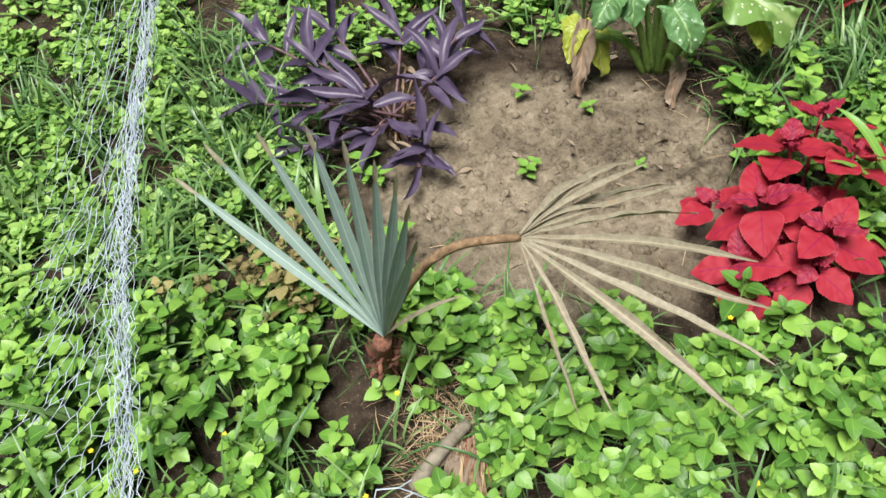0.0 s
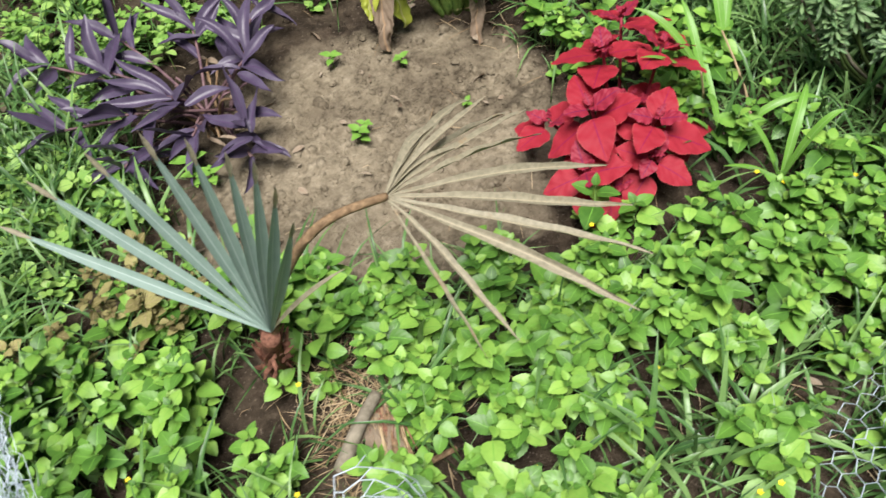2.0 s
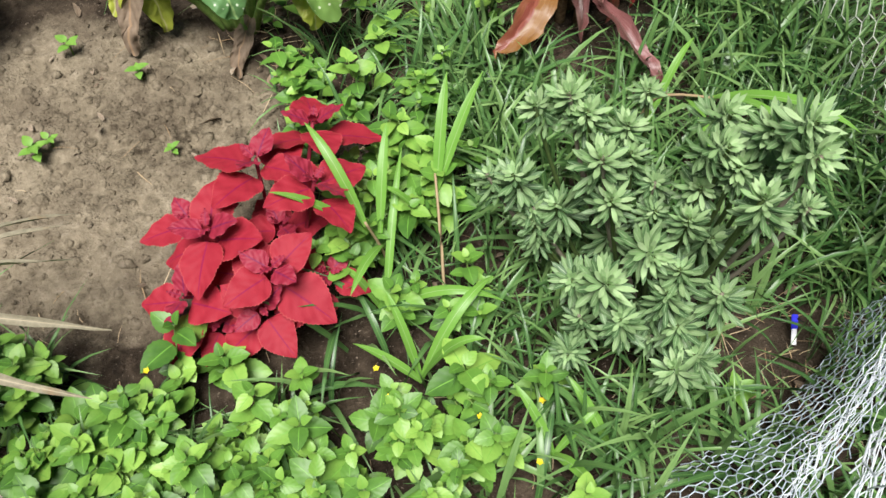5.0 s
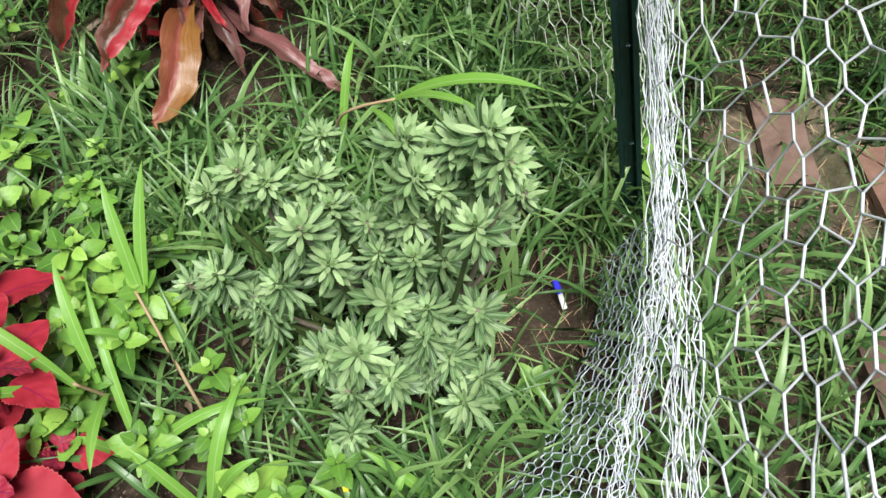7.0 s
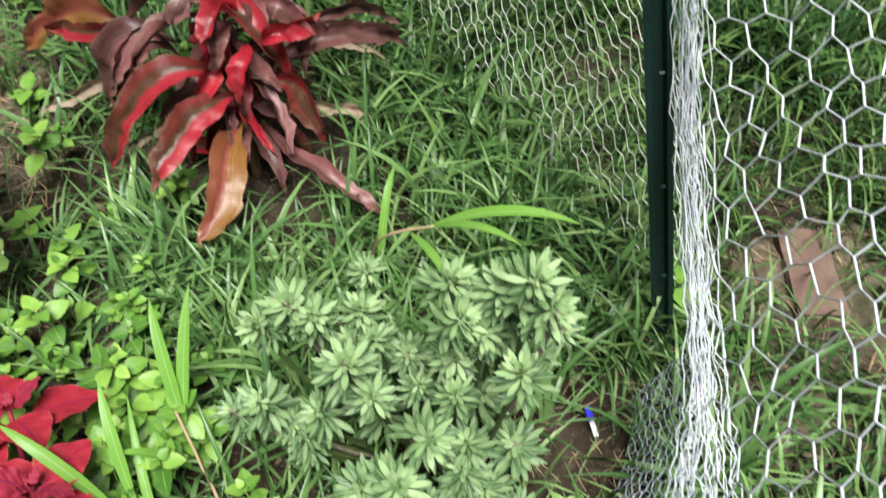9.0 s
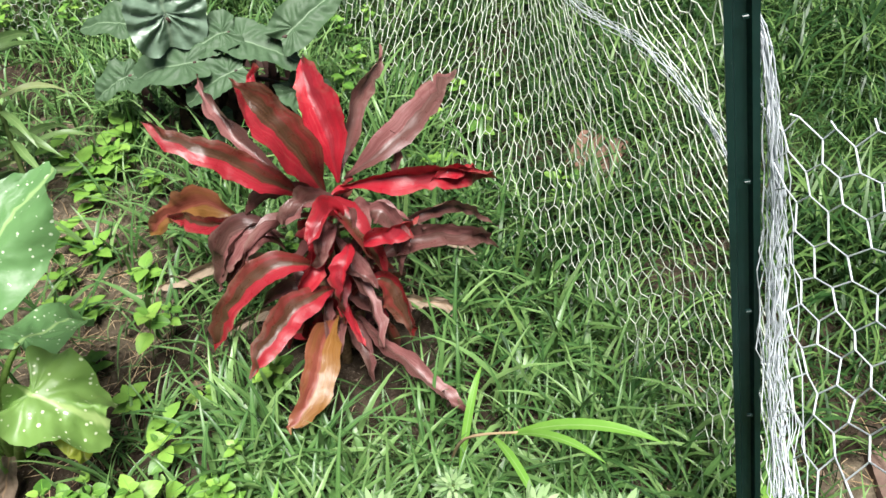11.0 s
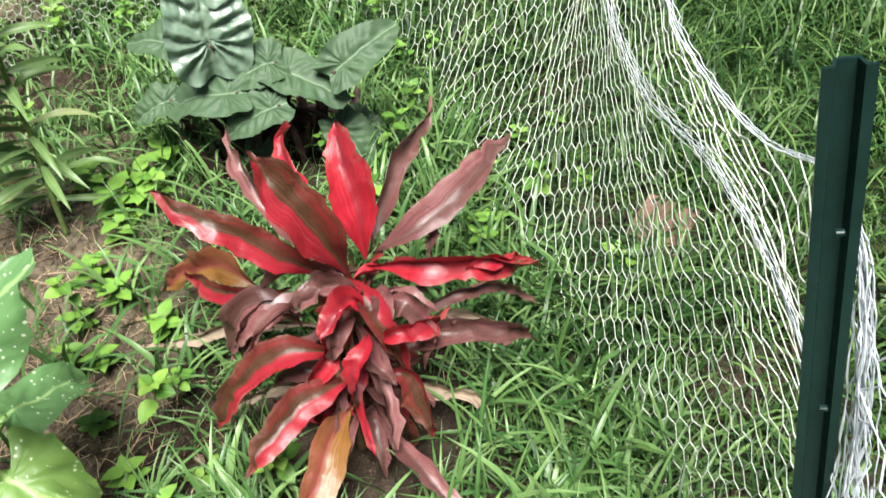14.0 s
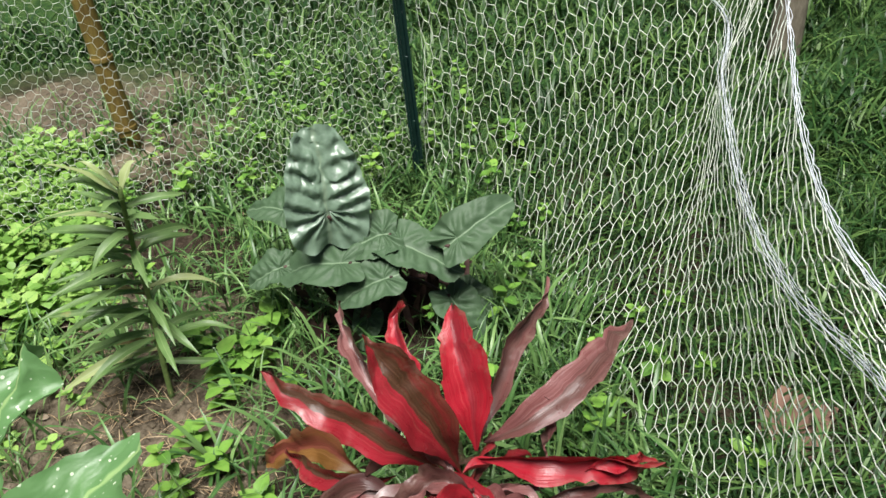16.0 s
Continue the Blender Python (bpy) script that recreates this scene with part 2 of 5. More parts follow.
def ti_material(name, red, dark, share, gloss, dust):
    """A long cordyline leaf: one colour along one half, another along the other, fine lengthwise veins, dry margins."""
    n = Nodes(name)
    u, v = n.uv()
    one = n.island()
    along = n.node("ShaderNodeCombineXYZ")
    n.link(n.math("MULTIPLY", u, 2.2), along.inputs[0])
    n.link(n.math("MULTIPLY", v, 0.7), along.inputs[1])
    n.link(n.math("MULTIPLY", one, 90.0), along.inputs[2])
    band = n.noise(1.2, 6, 0.7, along.outputs[0])
    thread = n.node("ShaderNodeCombineXYZ")
    n.link(n.math("MULTIPLY", u, 30.0), thread.inputs[0])
    n.link(n.math("MULTIPLY", v, 2.0), thread.inputs[1])
    n.link(n.math("MULTIPLY", one, 50.0), thread.inputs[2])
    veins = n.noise(1.0, 3, 0.6, thread.outputs[0])
    side = n.math("SUBTRACT", n.math("MULTIPLY", n.math("GREATER_THAN", n.math("ADD", n.math("SUBTRACT", u, n.math("ADD", 0.42, n.math("MULTIPLY", n.math("FRACT", n.math("MULTIPLY", one, 31.1)), 0.16))), n.math("MULTIPLY", n.math("SUBTRACT", veins, 0.5), 0.35)), 0.0), 2.0), 1.0)
    half = n.math("MULTIPLY", side, n.math("SUBTRACT", n.math("MULTIPLY", n.math("FRACT", n.math("MULTIPLY", one, 13.7)), 0.36), 0.18))
    pick = n.math("ADD", n.math("ADD", n.math("ADD", band, half), n.math("MULTIPLY", n.math("SUBTRACT", n.math("FRACT", n.math("MULTIPLY", one, 7.3)), 0.5), 0.22)), n.math("MULTIPLY", veins, 0.16))
    a = n.ramp(n.math("ADD", n.math("MULTIPLY", one, 0.4), n.math("MULTIPLY", veins, 0.7)), (0.25, red[0]), (0.55, red[1]), (0.85, red[2]))
    b = n.ramp(n.math("ADD", n.math("MULTIPLY", one, 0.4), n.math("MULTIPLY", veins, 0.7)), (0.25, dark[0]), (0.55, dark[1]), (0.85, dark[2]))
    col = n.mix(n.ramp(pick, (share - 0.1, (0, 0, 0)), (share + 0.28, (1, 1, 1))), a, b)
    off = n.math("ABSOLUTE", n.math("SUBTRACT", u, 0.5))
    dry = n.ramp(n.math("ADD", n.math("ADD", n.math("MULTIPLY", off, 0.5), n.math("MULTIPLY", v, 0.22)), n.math("MULTIPLY", n.noise(45, 4, 0.7), 0.55)), (0.62, (0, 0, 0)), (0.78, (0.5, 0.5, 0.5)))
    col = n.mix(dry, col, dust)
    col = n.mix(n.ramp(off, (0.008, (0.5, 0.5, 0.5)), (0.03, (0, 0, 0))), col, dark[2])
    n.bump(n.math("ADD", veins, n.math("MULTIPLY", n.noise(40, 4), 0.7)), 0.45, 0.002)
    return n.finish(col, n.ramp(n.noise(60, 3), (0.3, (gloss, gloss, gloss)), (0.7, (gloss + 0.2, gloss + 0.2, gloss + 0.2))), 0.12, 0.5)


def soil_material():
    n = Nodes("garden_soil")
    big, fine, grit = n.noise(3.2, 5, 0.6), n.noise(38, 6, 0.7), n.noise(190, 3, 0.6)
    blend = n.math("ADD", n.math("MULTIPLY", big, 0.4), n.math("MULTIPLY", fine, 0.6))
    dry = n.ramp(blend, (0.38, (0.06, 0.047, 0.031)), (0.45, (0.165, 0.135, 0.092)), (0.56, (0.262, 0.218, 0.152)), (0.7, (0.4, 0.345, 0.255)))
    # dark brown humus, its colour deepened further for the shade between weeds and grass
    shaded_humus = n.ramp(blend, (0.35, (0.009, 0.0065, 0.004)), (0.5, (0.033, 0.0235, 0.0155)), (0.7, (0.115, 0.086, 0.06)))
    sep = n.node("ShaderNodeSeparateXYZ")
    n.link(n.coord(), sep.inputs[0])
    # raked dry patches of the bed, with a wandering edge
    patch = None
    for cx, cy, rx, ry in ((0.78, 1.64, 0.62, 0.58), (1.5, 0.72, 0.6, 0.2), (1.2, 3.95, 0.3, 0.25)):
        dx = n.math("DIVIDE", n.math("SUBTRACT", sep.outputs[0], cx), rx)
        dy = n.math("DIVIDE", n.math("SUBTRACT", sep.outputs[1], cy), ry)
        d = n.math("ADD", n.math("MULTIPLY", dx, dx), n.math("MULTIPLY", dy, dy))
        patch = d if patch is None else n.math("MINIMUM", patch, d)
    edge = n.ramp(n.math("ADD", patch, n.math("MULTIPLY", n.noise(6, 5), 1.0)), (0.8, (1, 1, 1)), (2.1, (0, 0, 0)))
    col = n.mix(edge, shaded_humus, dry)
    # half-dry trodden ground towards the back
    back = None
    for cx, cy, rx, ry in ((0.9, 4.2, 1.2, 0.8), (1.25, 2.5, 0.45, 0.8), (2.36, 0.9, 0.36, 0.34), (1.42, 2.75, 0.3, 0.35)):
        dx = n.math("DIVIDE", n.math("SUBTRACT", sep.outputs[0], cx), rx)
        dy = n.math("DIVIDE", n.math("SUBTRACT", sep.outputs[1], cy), ry)
        d = n.math("ADD", n.math("MULTIPLY", dx, dx), n.math("MULTIPLY", dy, dy))
        back = d if back is None else n.math("MINIMUM", back, d)
    col = n.mix(n.ramp(n.math("ADD", back, n.math("MULTIPLY", n.noise(6, 4), 1.0)), (0.9, (0.6, 0.6, 0.6)), (1.8, (0, 0, 0))), col, dry)
    col = n.mix(n.ramp(grit, (0.62, (0, 0, 0)), (0.74, (0.75, 0.75, 0.75))), col, (0.36, 0.29, 0.22))
    col = n.mix(n.ramp(n.noise(7, 5, 0.65), (0.46, (0, 0, 0)), (0.68, (0.62, 0.62, 0.62))), col, (0.095, 0.073, 0.05))
    # thin turf on the ground away from the bed
    out = n.math("ADD", n.math("POWER", n.math("DIVIDE", n.math("SUBTRACT", sep.outputs[0], 0.75), 1.75), 2.0),
                 n.math("POWER", n.math("DIVIDE", n.math("SUBTRACT", sep.outputs[1], 2.1), 2.1), 2.0))
    beyond = n.math("ADD", n.math("MAXIMUM", n.math("SUBTRACT", -0.85, sep.outputs[0]), 0.0), n.math("MAXIMUM", n.math("SUBTRACT", 0.2, sep.outputs[1]), 0.0))
    out = n.math("ADD", out, n.math("MULTIPLY", beyond, 5.0))
    turf = n.ramp(n.noise(30, 6, 0.7), (0.35, (0.014, 0.036, 0.01)), (0.52, (0.034, 0.08, 0.018)), (0.7, (0.085, 0.12, 0.036)))
    col = n.mix(n.ramp(n.math("ADD", n.math("MULTIPLY", out, 0.35), n.math("MULTIPLY", n.noise(1.7, 4), 0.5)), (0.72, (0, 0, 0)), (0.92, (1, 1, 1))), col, turf)
    n.bump(n.math("ADD", fine, n.math("MULTIPLY", grit, 0.5)), 0.85, 0.013)
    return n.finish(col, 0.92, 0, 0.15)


def wood_material(name, dark, light, scale=18.0, stretch=(1, 1, 0.12), rough=0.8, relief=0.6):
    n = Nodes(name)
    m = n.node("ShaderNodeMapping")
    m.inputs["Scale"].default_value = stretch
    n.link(n.coord(), m.inputs["Vector"])
    g = n.noise(scale * 6, 6, 0.65, m.outputs[0])
    col = n.mix(n.math("MULTIPLY", n.noise(scale, 4), 0.6), n.ramp(g, (0.3, dark), (0.7, light)), lerp(dark, light, 0.3))
    n.bump(g, relief, 0.003)
    return n.finish(col, rough, 0, 0.25)


def paint_material():
    n = Nodes("green_enamel")
    g = n.noise(120, 4)
    col = n.ramp(n.noise(14, 5, 0.7), (0.3, (0.003, 0.015, 0.013)), (0.7, (0.006, 0.028, 0.024)))
    col = n.mix(n.ramp(n.noise(70, 2), (0.74, (0, 0, 0)), (0.78, (1, 1, 1))), col, (0.3, 0.34, 0.34))
    n.bump(g, 0.15, 0.001)
    return n.finish(col, n.ramp(g, (0.3, (0.3, 0.3, 0.3)), (0.7, (0.5, 0.5, 0.5))), 0, 0.5)


def zinc_material(name, dull, bright):
    n = Nodes(name)
    g = n.noise(300, 3)
    col = n.ramp(n.noise(25, 4), (0.3, dull), (0.7, bright))
    n.bump(g, 0.2, 0.0005)
    return n.finish(col, 0.55, 0, 0.4, 0.0)


def brick_material(name, a, b):
    n = Nodes(name)
    g = n.noise(160, 4)
    col = n.ramp(n.noise(22, 5, 0.7), (0.3, a), (0.7, b))
    col = n.mix(n.ramp(n.noise(55, 3), (0.6, (0, 0, 0)), (0.75, (0.8, 0.8, 0.8))), col, (0.12, 0.11, 0.08))
    n.bump(g, 0.6, 0.002)
    return n.finish(col, 0.9, 0, 0.2)


def plain_material(name, a, b, scale=60.0, rough=0.6, thin=0.0):
    n = Nodes(name)
    g = n.noise(scale, 4)
    n.bump(g, 0.3, 0.001)
    return n.finish(n.ramp(g, (0.3, a), (0.7, b)), rough, thin, 0.3)


SOIL = soil_material()
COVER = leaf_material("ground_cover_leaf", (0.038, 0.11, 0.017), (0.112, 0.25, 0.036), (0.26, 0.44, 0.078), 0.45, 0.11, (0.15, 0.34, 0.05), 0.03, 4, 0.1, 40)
COVER_SMALL = leaf_material("small_weed_leaf", (0.09, 0.2, 0.035), (0.215, 0.4, 0.075), (0.37, 0.55, 0.145), 0.45, 0.26, (0.2, 0.38, 0.1), 0.04, 4, 0.12, 40)
STEM = plain_material("green_stem", (0.09, 0.18, 0.035), (0.2, 0.3, 0.07), 90)
GRASS = leaf_material("grass_blade", (0.029, 0.08, 0.023), (0.078, 0.172, 0.047), (0.2, 0.325, 0.11), 0.36, 0.12, (0.12, 0.24, 0.06), 0.06, 0, 0.15, 30)
LAWN = leaf_material("lawn_blade", (0.01, 0.037, 0.009), (0.028, 0.08, 0.017), (0.13, 0.225, 0.06), 0.45, 0.12, None, 0.06, 0, 0.1, 20)
WEED = leaf_material("broad_grass_blade", (0.1, 0.27, 0.035), (0.17, 0.38, 0.055), (0.24, 0.46, 0.09), 0.4, 0.35, (0.3, 0.5, 0.16), 0.05, 0, 0.2, 40)
STRAW = leaf_material("dry_straw", (0.2, 0.12, 0.06), (0.38, 0.27, 0.15), (0.55, 0.43, 0.27), 0.7, 0.15, None, 0.05, 0, 0.3, 60)
PALM = leaf_material("blue_palm_blade", (0.13, 0.2, 0.165), (0.21, 0.3, 0.255), (0.33, 0.42, 0.37), 0.45, 0.12, (0.4, 0.5, 0.46), 0.05, 0, 0.2, 50)
PALM_DRY = leaf_material("dried_palm_blade", (0.07, 0.065, 0.04), (0.2, 0.18, 0.12), (0.48, 0.43, 0.31), 0.6, 0.12, (0.4, 0.34, 0.23), 0.06, 0, 0.3, 140,
                         blotch=((0.3, 0.19, 0.1), 14.0, 0.6))
FIBRE = wood_material("palm_fibre", (0.05, 0.018, 0.012), (0.36, 0.17, 0.11), 30, (1, 1, 0.2))
PETIOLE = wood_material("dry_petiole", (0.085, 0.05, 0.026), (0.36, 0.24, 0.135), 20, (1, 1, 1))
PURPLE = leaf_material("purple_leaf", (0.026, 0.017, 0.036), (0.06, 0.043, 0.081), (0.125, 0.102, 0.16), 0.4, 0.12, (0.07, 0.04, 0.09), 0.05, 0, 0.2, 40)
PURPLE_STEM = plain_material("purple_stem", (0.07, 0.035, 0.05), (0.2, 0.12, 0.12), 70)
CORAL = leaf_material("red_velvet_leaf", (0.19, 0.009, 0.02), (0.29, 0.015, 0.03), (0.38, 0.03, 0.045), 0.66, 0.14, (0.24, 0.008, 0.05), 0.03, 5, 0.3, 50, spec=0.25, margin=(0.5, 0.1, 0.09))
CORAL_EDGE = leaf_material("red_young_leaf", (0.17, 0.009, 0.028), (0.27, 0.015, 0.038), (0.37, 0.03, 0.06), 0.62, 0.2, (0.2, 0.012, 0.06), 0.06, 5, 0.4, 50, margin=(0.5, 0.08, 0.12))
SPURGE = leaf_material("grey_green_leaf", (0.035, 0.085, 0.032), (0.11, 0.205, 0.078), (0.25, 0.37, 0.165), 0.5, 0.16, (0.3, 0.4, 0.22), 0.07, 0, 0.2, 50)
SPURGE_YOUNG = leaf_material("pale_green_leaf", (0.2, 0.35, 0.135), (0.31, 0.47, 0.21), (0.44, 0.58, 0.31), 0.5, 0.22, (0.35, 0.45, 0.25), 0.07, 0, 0.2, 50)
BARK = wood_material("tree_bark", (0.1, 0.085, 0.06), (0.33, 0.29, 0.22), 10, (1, 1, 0.3))
TI_RED = ti_material("scarlet_leaf", ((0.23, 0.006, 0.014), (0.35, 0.012, 0.024), (0.46, 0.05, 0.055)), ((0.07, 0.008, 0.01), (0.14, 0.012, 0.018), (0.22, 0.02, 0.028)), 0.66, 0.26, (0.3, 0.16, 0.12))
TI_MIX = ti_material("red_brown_leaf", ((0.17, 0.01, 0.015), (0.28, 0.014, 0.024), (0.4, 0.05, 0.055)), ((0.03, 0.013, 0.008), (0.06, 0.027, 0.014), (0.12, 0.058, 0.034)), 0.5, 0.23, (0.26, 0.15, 0.11))
TI_BROWN = ti_material("mauve_brown_leaf", ((0.1, 0.026, 0.026), (0.19, 0.07, 0.066), (0.36, 0.2, 0.185)), ((0.042, 0.017, 0.013), (0.085, 0.037, 0.03), (0.17, 0.092, 0.08)), 0.5, 0.24, (0.3, 0.2, 0.16))
TI_OLD = ti_material("old_orange_leaf", ((0.12, 0.045, 0.012), (0.2, 0.09, 0.022), (0.3, 0.17, 0.06)), ((0.1, 0.022, 0.016), (0.19, 0.045, 0.03), (0.28, 0.09, 0.06)), 0.52, 0.27, (0.3, 0.19, 0.1))
TARO = leaf_material("metallic_dark_leaf", (0.045, 0.085, 0.042), (0.075, 0.13, 0.065), (0.13, 0.19, 0.105), 0.58, 0.05, (0.15, 0.22, 0.13), 0.02, 5, 0.8, 25, 0.35)
TARO_SILVER = leaf_material("silvery_ribbed_leaf", (0.07, 0.12, 0.075), (0.16, 0.235, 0.165), (0.32, 0.4, 0.32), 0.33, 0.05, (0.18, 0.25, 0.17), 0.03, 5, 0.8, 25, 0.6)
TARO_STEM = plain_material("dark_stalk", (0.022, 0.012, 0.012), (0.09, 0.05, 0.04), 50)
LILY = leaf_material("lily_leaf", (0.04, 0.095, 0.026), (0.1, 0.19, 0.055), (0.22, 0.32, 0.12), 0.42, 0.2, (0.2, 0.3, 0.11), 0.05, 0, 0.2, 25,
                     blotch=((0.4, 0.35, 0.14), 9.0, 0.66))
LILY_YOUNG = leaf_material("pale_lily_leaf", (0.2, 0.28, 0.09), (0.32, 0.4, 0.16), (0.45, 0.48, 0.24), 0.42, 0.25, (0.42, 0.48, 0.26), 0.07, 0, 0.2, 25)
LILY_STALK = plain_material("lily_stalk", (0.06, 0.1, 0.028), (0.14, 0.2, 0.06), 60)
ARUM = leaf_material("speckled_leaf", (0.09, 0.205, 0.07), (0.15, 0.3, 0.11), (0.24, 0.4, 0.165), 0.42, 0.25, (0.3, 0.46, 0.18), 0.03, 7, 0.5, 14, 0.5,
                     specks=((0.6, 0.7, 0.5), 85.0, 0.37))
ARUM_PALE = leaf_material("pale_speckled_leaf", (0.13, 0.25, 0.06), (0.21, 0.35, 0.09), (0.31, 0.43, 0.13), 0.42, 0.25, (0.36, 0.5, 0.18), 0.03, 7, 0.5, 14, 0.5,
                     specks=((0.66, 0.74, 0.5), 72.0, 0.37))
ARUM_YELLOW = leaf_material("yellowing_leaf", (0.24, 0.34, 0.05), (0.46, 0.48, 0.07), (0.6, 0.5, 0.09), 0.4, 0.3, (0.5, 0.5, 0.2), 0.03, 7, 0.5, 14)
DEAD = leaf_material("dead_leaf", (0.13, 0.09, 0.06), (0.28, 0.21, 0.145), (0.44, 0.36, 0.27), 0.75, 0.1, (0.3, 0.2, 0.12), 0.05, 6, 0.8, 50)
WITHER = leaf_material("withered_leaf", (0.09, 0.075, 0.026), (0.2, 0.17, 0.06), (0.34, 0.31, 0.12), 0.7, 0.15, (0.3, 0.24, 0.12), 0.05, 4, 0.6, 50)
STALK = plain_material("dark_green_stalk", (0.03, 0.055, 0.015), (0.075, 0.11, 0.03), 60)
FLOWER = plain_material("yellow_petal", (0.76, 0.58, 0.015), (0.85, 0.72, 0.04), 80, 0.6, 0.2)
ZINC = zinc_material("galvanised_wire", (0.46, 0.5, 0.54), (0.72, 0.76, 0.8))
ZINC_DULL = zinc_material("dull_zinc_wire", (0.3, 0.36, 0.42), (0.56, 0.63, 0.7))
NET = zinc_material("weathered_netting_wire", (0.5, 0.54, 0.46), (0.74, 0.78, 0.68))
ENAMEL = paint_material()
BAMBOO = wood_material("yellow_cane", (0.09, 0.055, 0.018), (0.3, 0.22, 0.06), 8, (1, 1, 0.25), 0.5, 0.3)
TERRACOTTA = brick_material("terracotta", (0.13, 0.073, 0.053), (0.22, 0.132, 0.096))
STONE = brick_material("weathered_brick", (0.1, 0.065, 0.05), (0.18, 0.12, 0.095))
TAG_BLUE = plain_material("blue_plastic", (0.02, 0.02, 0.42), (0.04, 0.04, 0.6), 30, 0.35)
TAG_WHITE = plain_material("white_plastic", (0.7, 0.7, 0.72), (0.8, 0.8, 0.8), 30, 0.4)


# ---- ground ----
def ground_height(x, y):
    near = math.exp(-((x - 1.2) ** 2 + (y - 1.8) ** 2) / 18)
    p = Vector((x, y, 0.3))
    return near * (0.022 * noise.noise(p * 2.3) + 0.012 * noise.noise(p * 9) + 0.014 * noise.noise(p * 24) + 0.013 * abs(noise.noise(p * 52))) - 0.008


def make_ground():
    xs = np.concatenate([[-160, -60, -25, -10, -5, -3, -2, -1.4], np.arange(-1, 0.3, 0.035), np.arange(0.3, 1.5, 0.014), np.arange(1.5, 4.2, 0.035), [4.6, 5.2, 6, 8, 12, 25, 60, 160]])
    ys = np.concatenate([[-160, -60, -25, -10, -5, -3, -1.5, -0.6], np.arange(0, 1.25, 0.035), np.arange(1.25, 2.35, 0.014), np.arange(2.35, 4.8, 0.035), [5.2, 6, 7, 9, 13, 25, 60, 160]])
    verts = [(x, y, ground_height(x, y)) for y in ys for x in xs]
    me = bpy.data.meshes.new("ground")
    me.from_pydata(verts, [], grid_faces(len(ys), len(xs)).tolist())
    me.polygons.foreach_set("use_smooth", [True] * len(me.polygons))
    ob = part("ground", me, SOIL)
    tagged(ob, "bare brown garden soil with crumbs and small stones", "ground", kind="structure")


make_ground()
rng = np.random.default_rng(7)


def bare(x, y):
    """How bare the soil is, 0 to 1."""
    b = max(math.exp(-(((x - 0.86) / 0.30) ** 2 + ((y - 1.72) / 0.27) ** 2) ** 2),
            math.exp(-(((x - 1.3) / 0.29) ** 2 + ((y - 2.35) / 0.5) ** 2) ** 2) * 0.8,
            math.exp(-(((x - 0.5) / 0.2) ** 2 + ((y - 1.85) / 0.2) ** 2) ** 2) * 0.9,
            math.exp(-(((x - 0.95) / 0.36) ** 2 + ((y - 2.02) / 0.16) ** 2) ** 2) * 0.95,
            math.exp(-(((x - 0.68) / 0.09) ** 2 + ((y - 1.4) / 0.1) ** 2)) * 0.9,
            math.exp(-(((x - 1.87) / 0.14) ** 2 + ((y - 1.06) / 0.15) ** 2) ** 2),
            math.exp(-(((x - 1.13) / 0.16) ** 2 + ((y - 1.26) / 0.2) ** 2) ** 2),
            math.exp(-(((x - 1.8) / 0.22) ** 2 + ((y - 1.82) / 0.19) ** 2) ** 2),
            math.exp(-(((x - 2.36) / 0.2) ** 2 + ((y - 0.98) / 0.22) ** 2) ** 2) * 0.4,
            math.exp(-(((x - 0.9) / 0.8) ** 2 + ((y - 4.45) / 0.45) ** 2) ** 2) * 0.9,
            math.exp(-(((x - 1.35) / 0.19) ** 2 + ((y - 3.85) / 0.42) ** 2) ** 2) * 0.75,
            math.exp(-(((x - 1.87) / 0.17) ** 2 + ((y - 2.63) / 0.14) ** 2) ** 2) * 0.95,
            math.exp(-(((x - 0.95) / 0.12) ** 2 + ((y - 0.72) / 0.05) ** 2)) * 0.6,
            math.exp(-(((x - 0.475) / 0.075) ** 2 + ((y - 1.02) / 0.1) ** 2) ** 2) * 0.82,
            math.exp(-(((x - 0.465) / 0.04) ** 2 + ((y - 1.2) / 0.05) ** 2) ** 2) * 0.85,
            math.exp(-(((x - 0.76) / 0.1) ** 2 + ((y - 0.84) / 0.05) ** 2)) * 0.85,
                        math.exp(-(((x - 1.47) / 0.09) ** 2 + ((y - 0.85) / 0.06) ** 2)) * 0.9,
            math.exp(-(((x - 1.05) / 0.09) ** 2 + ((y - 0.73) / 0.06) ** 2)) * 0.6,
            math.exp(-(((x - 0.4) / 0.04) ** 2 + ((y - 1.22) / 0.05) ** 2) ** 2))
    return b


# ---- ground cover, grass and litter ----
def leaf_template(width, shape, sag, fold, rows=5, cols=3, mid=None, teeth=0.0):
    c = Cloth()
    leaf(c, (0, 0, 0), (1, 0, 0), width, shape, sag, fold, rows=rows, cols=cols, mid=mid, pack=1.35, teeth=teeth)
    return c.v[0], grid_faces(rows, cols), c.uv[0]


def rot(yaw, pitch, roll=0.0):
    return np.array(Euler((roll, -pitch, yaw)).to_matrix())


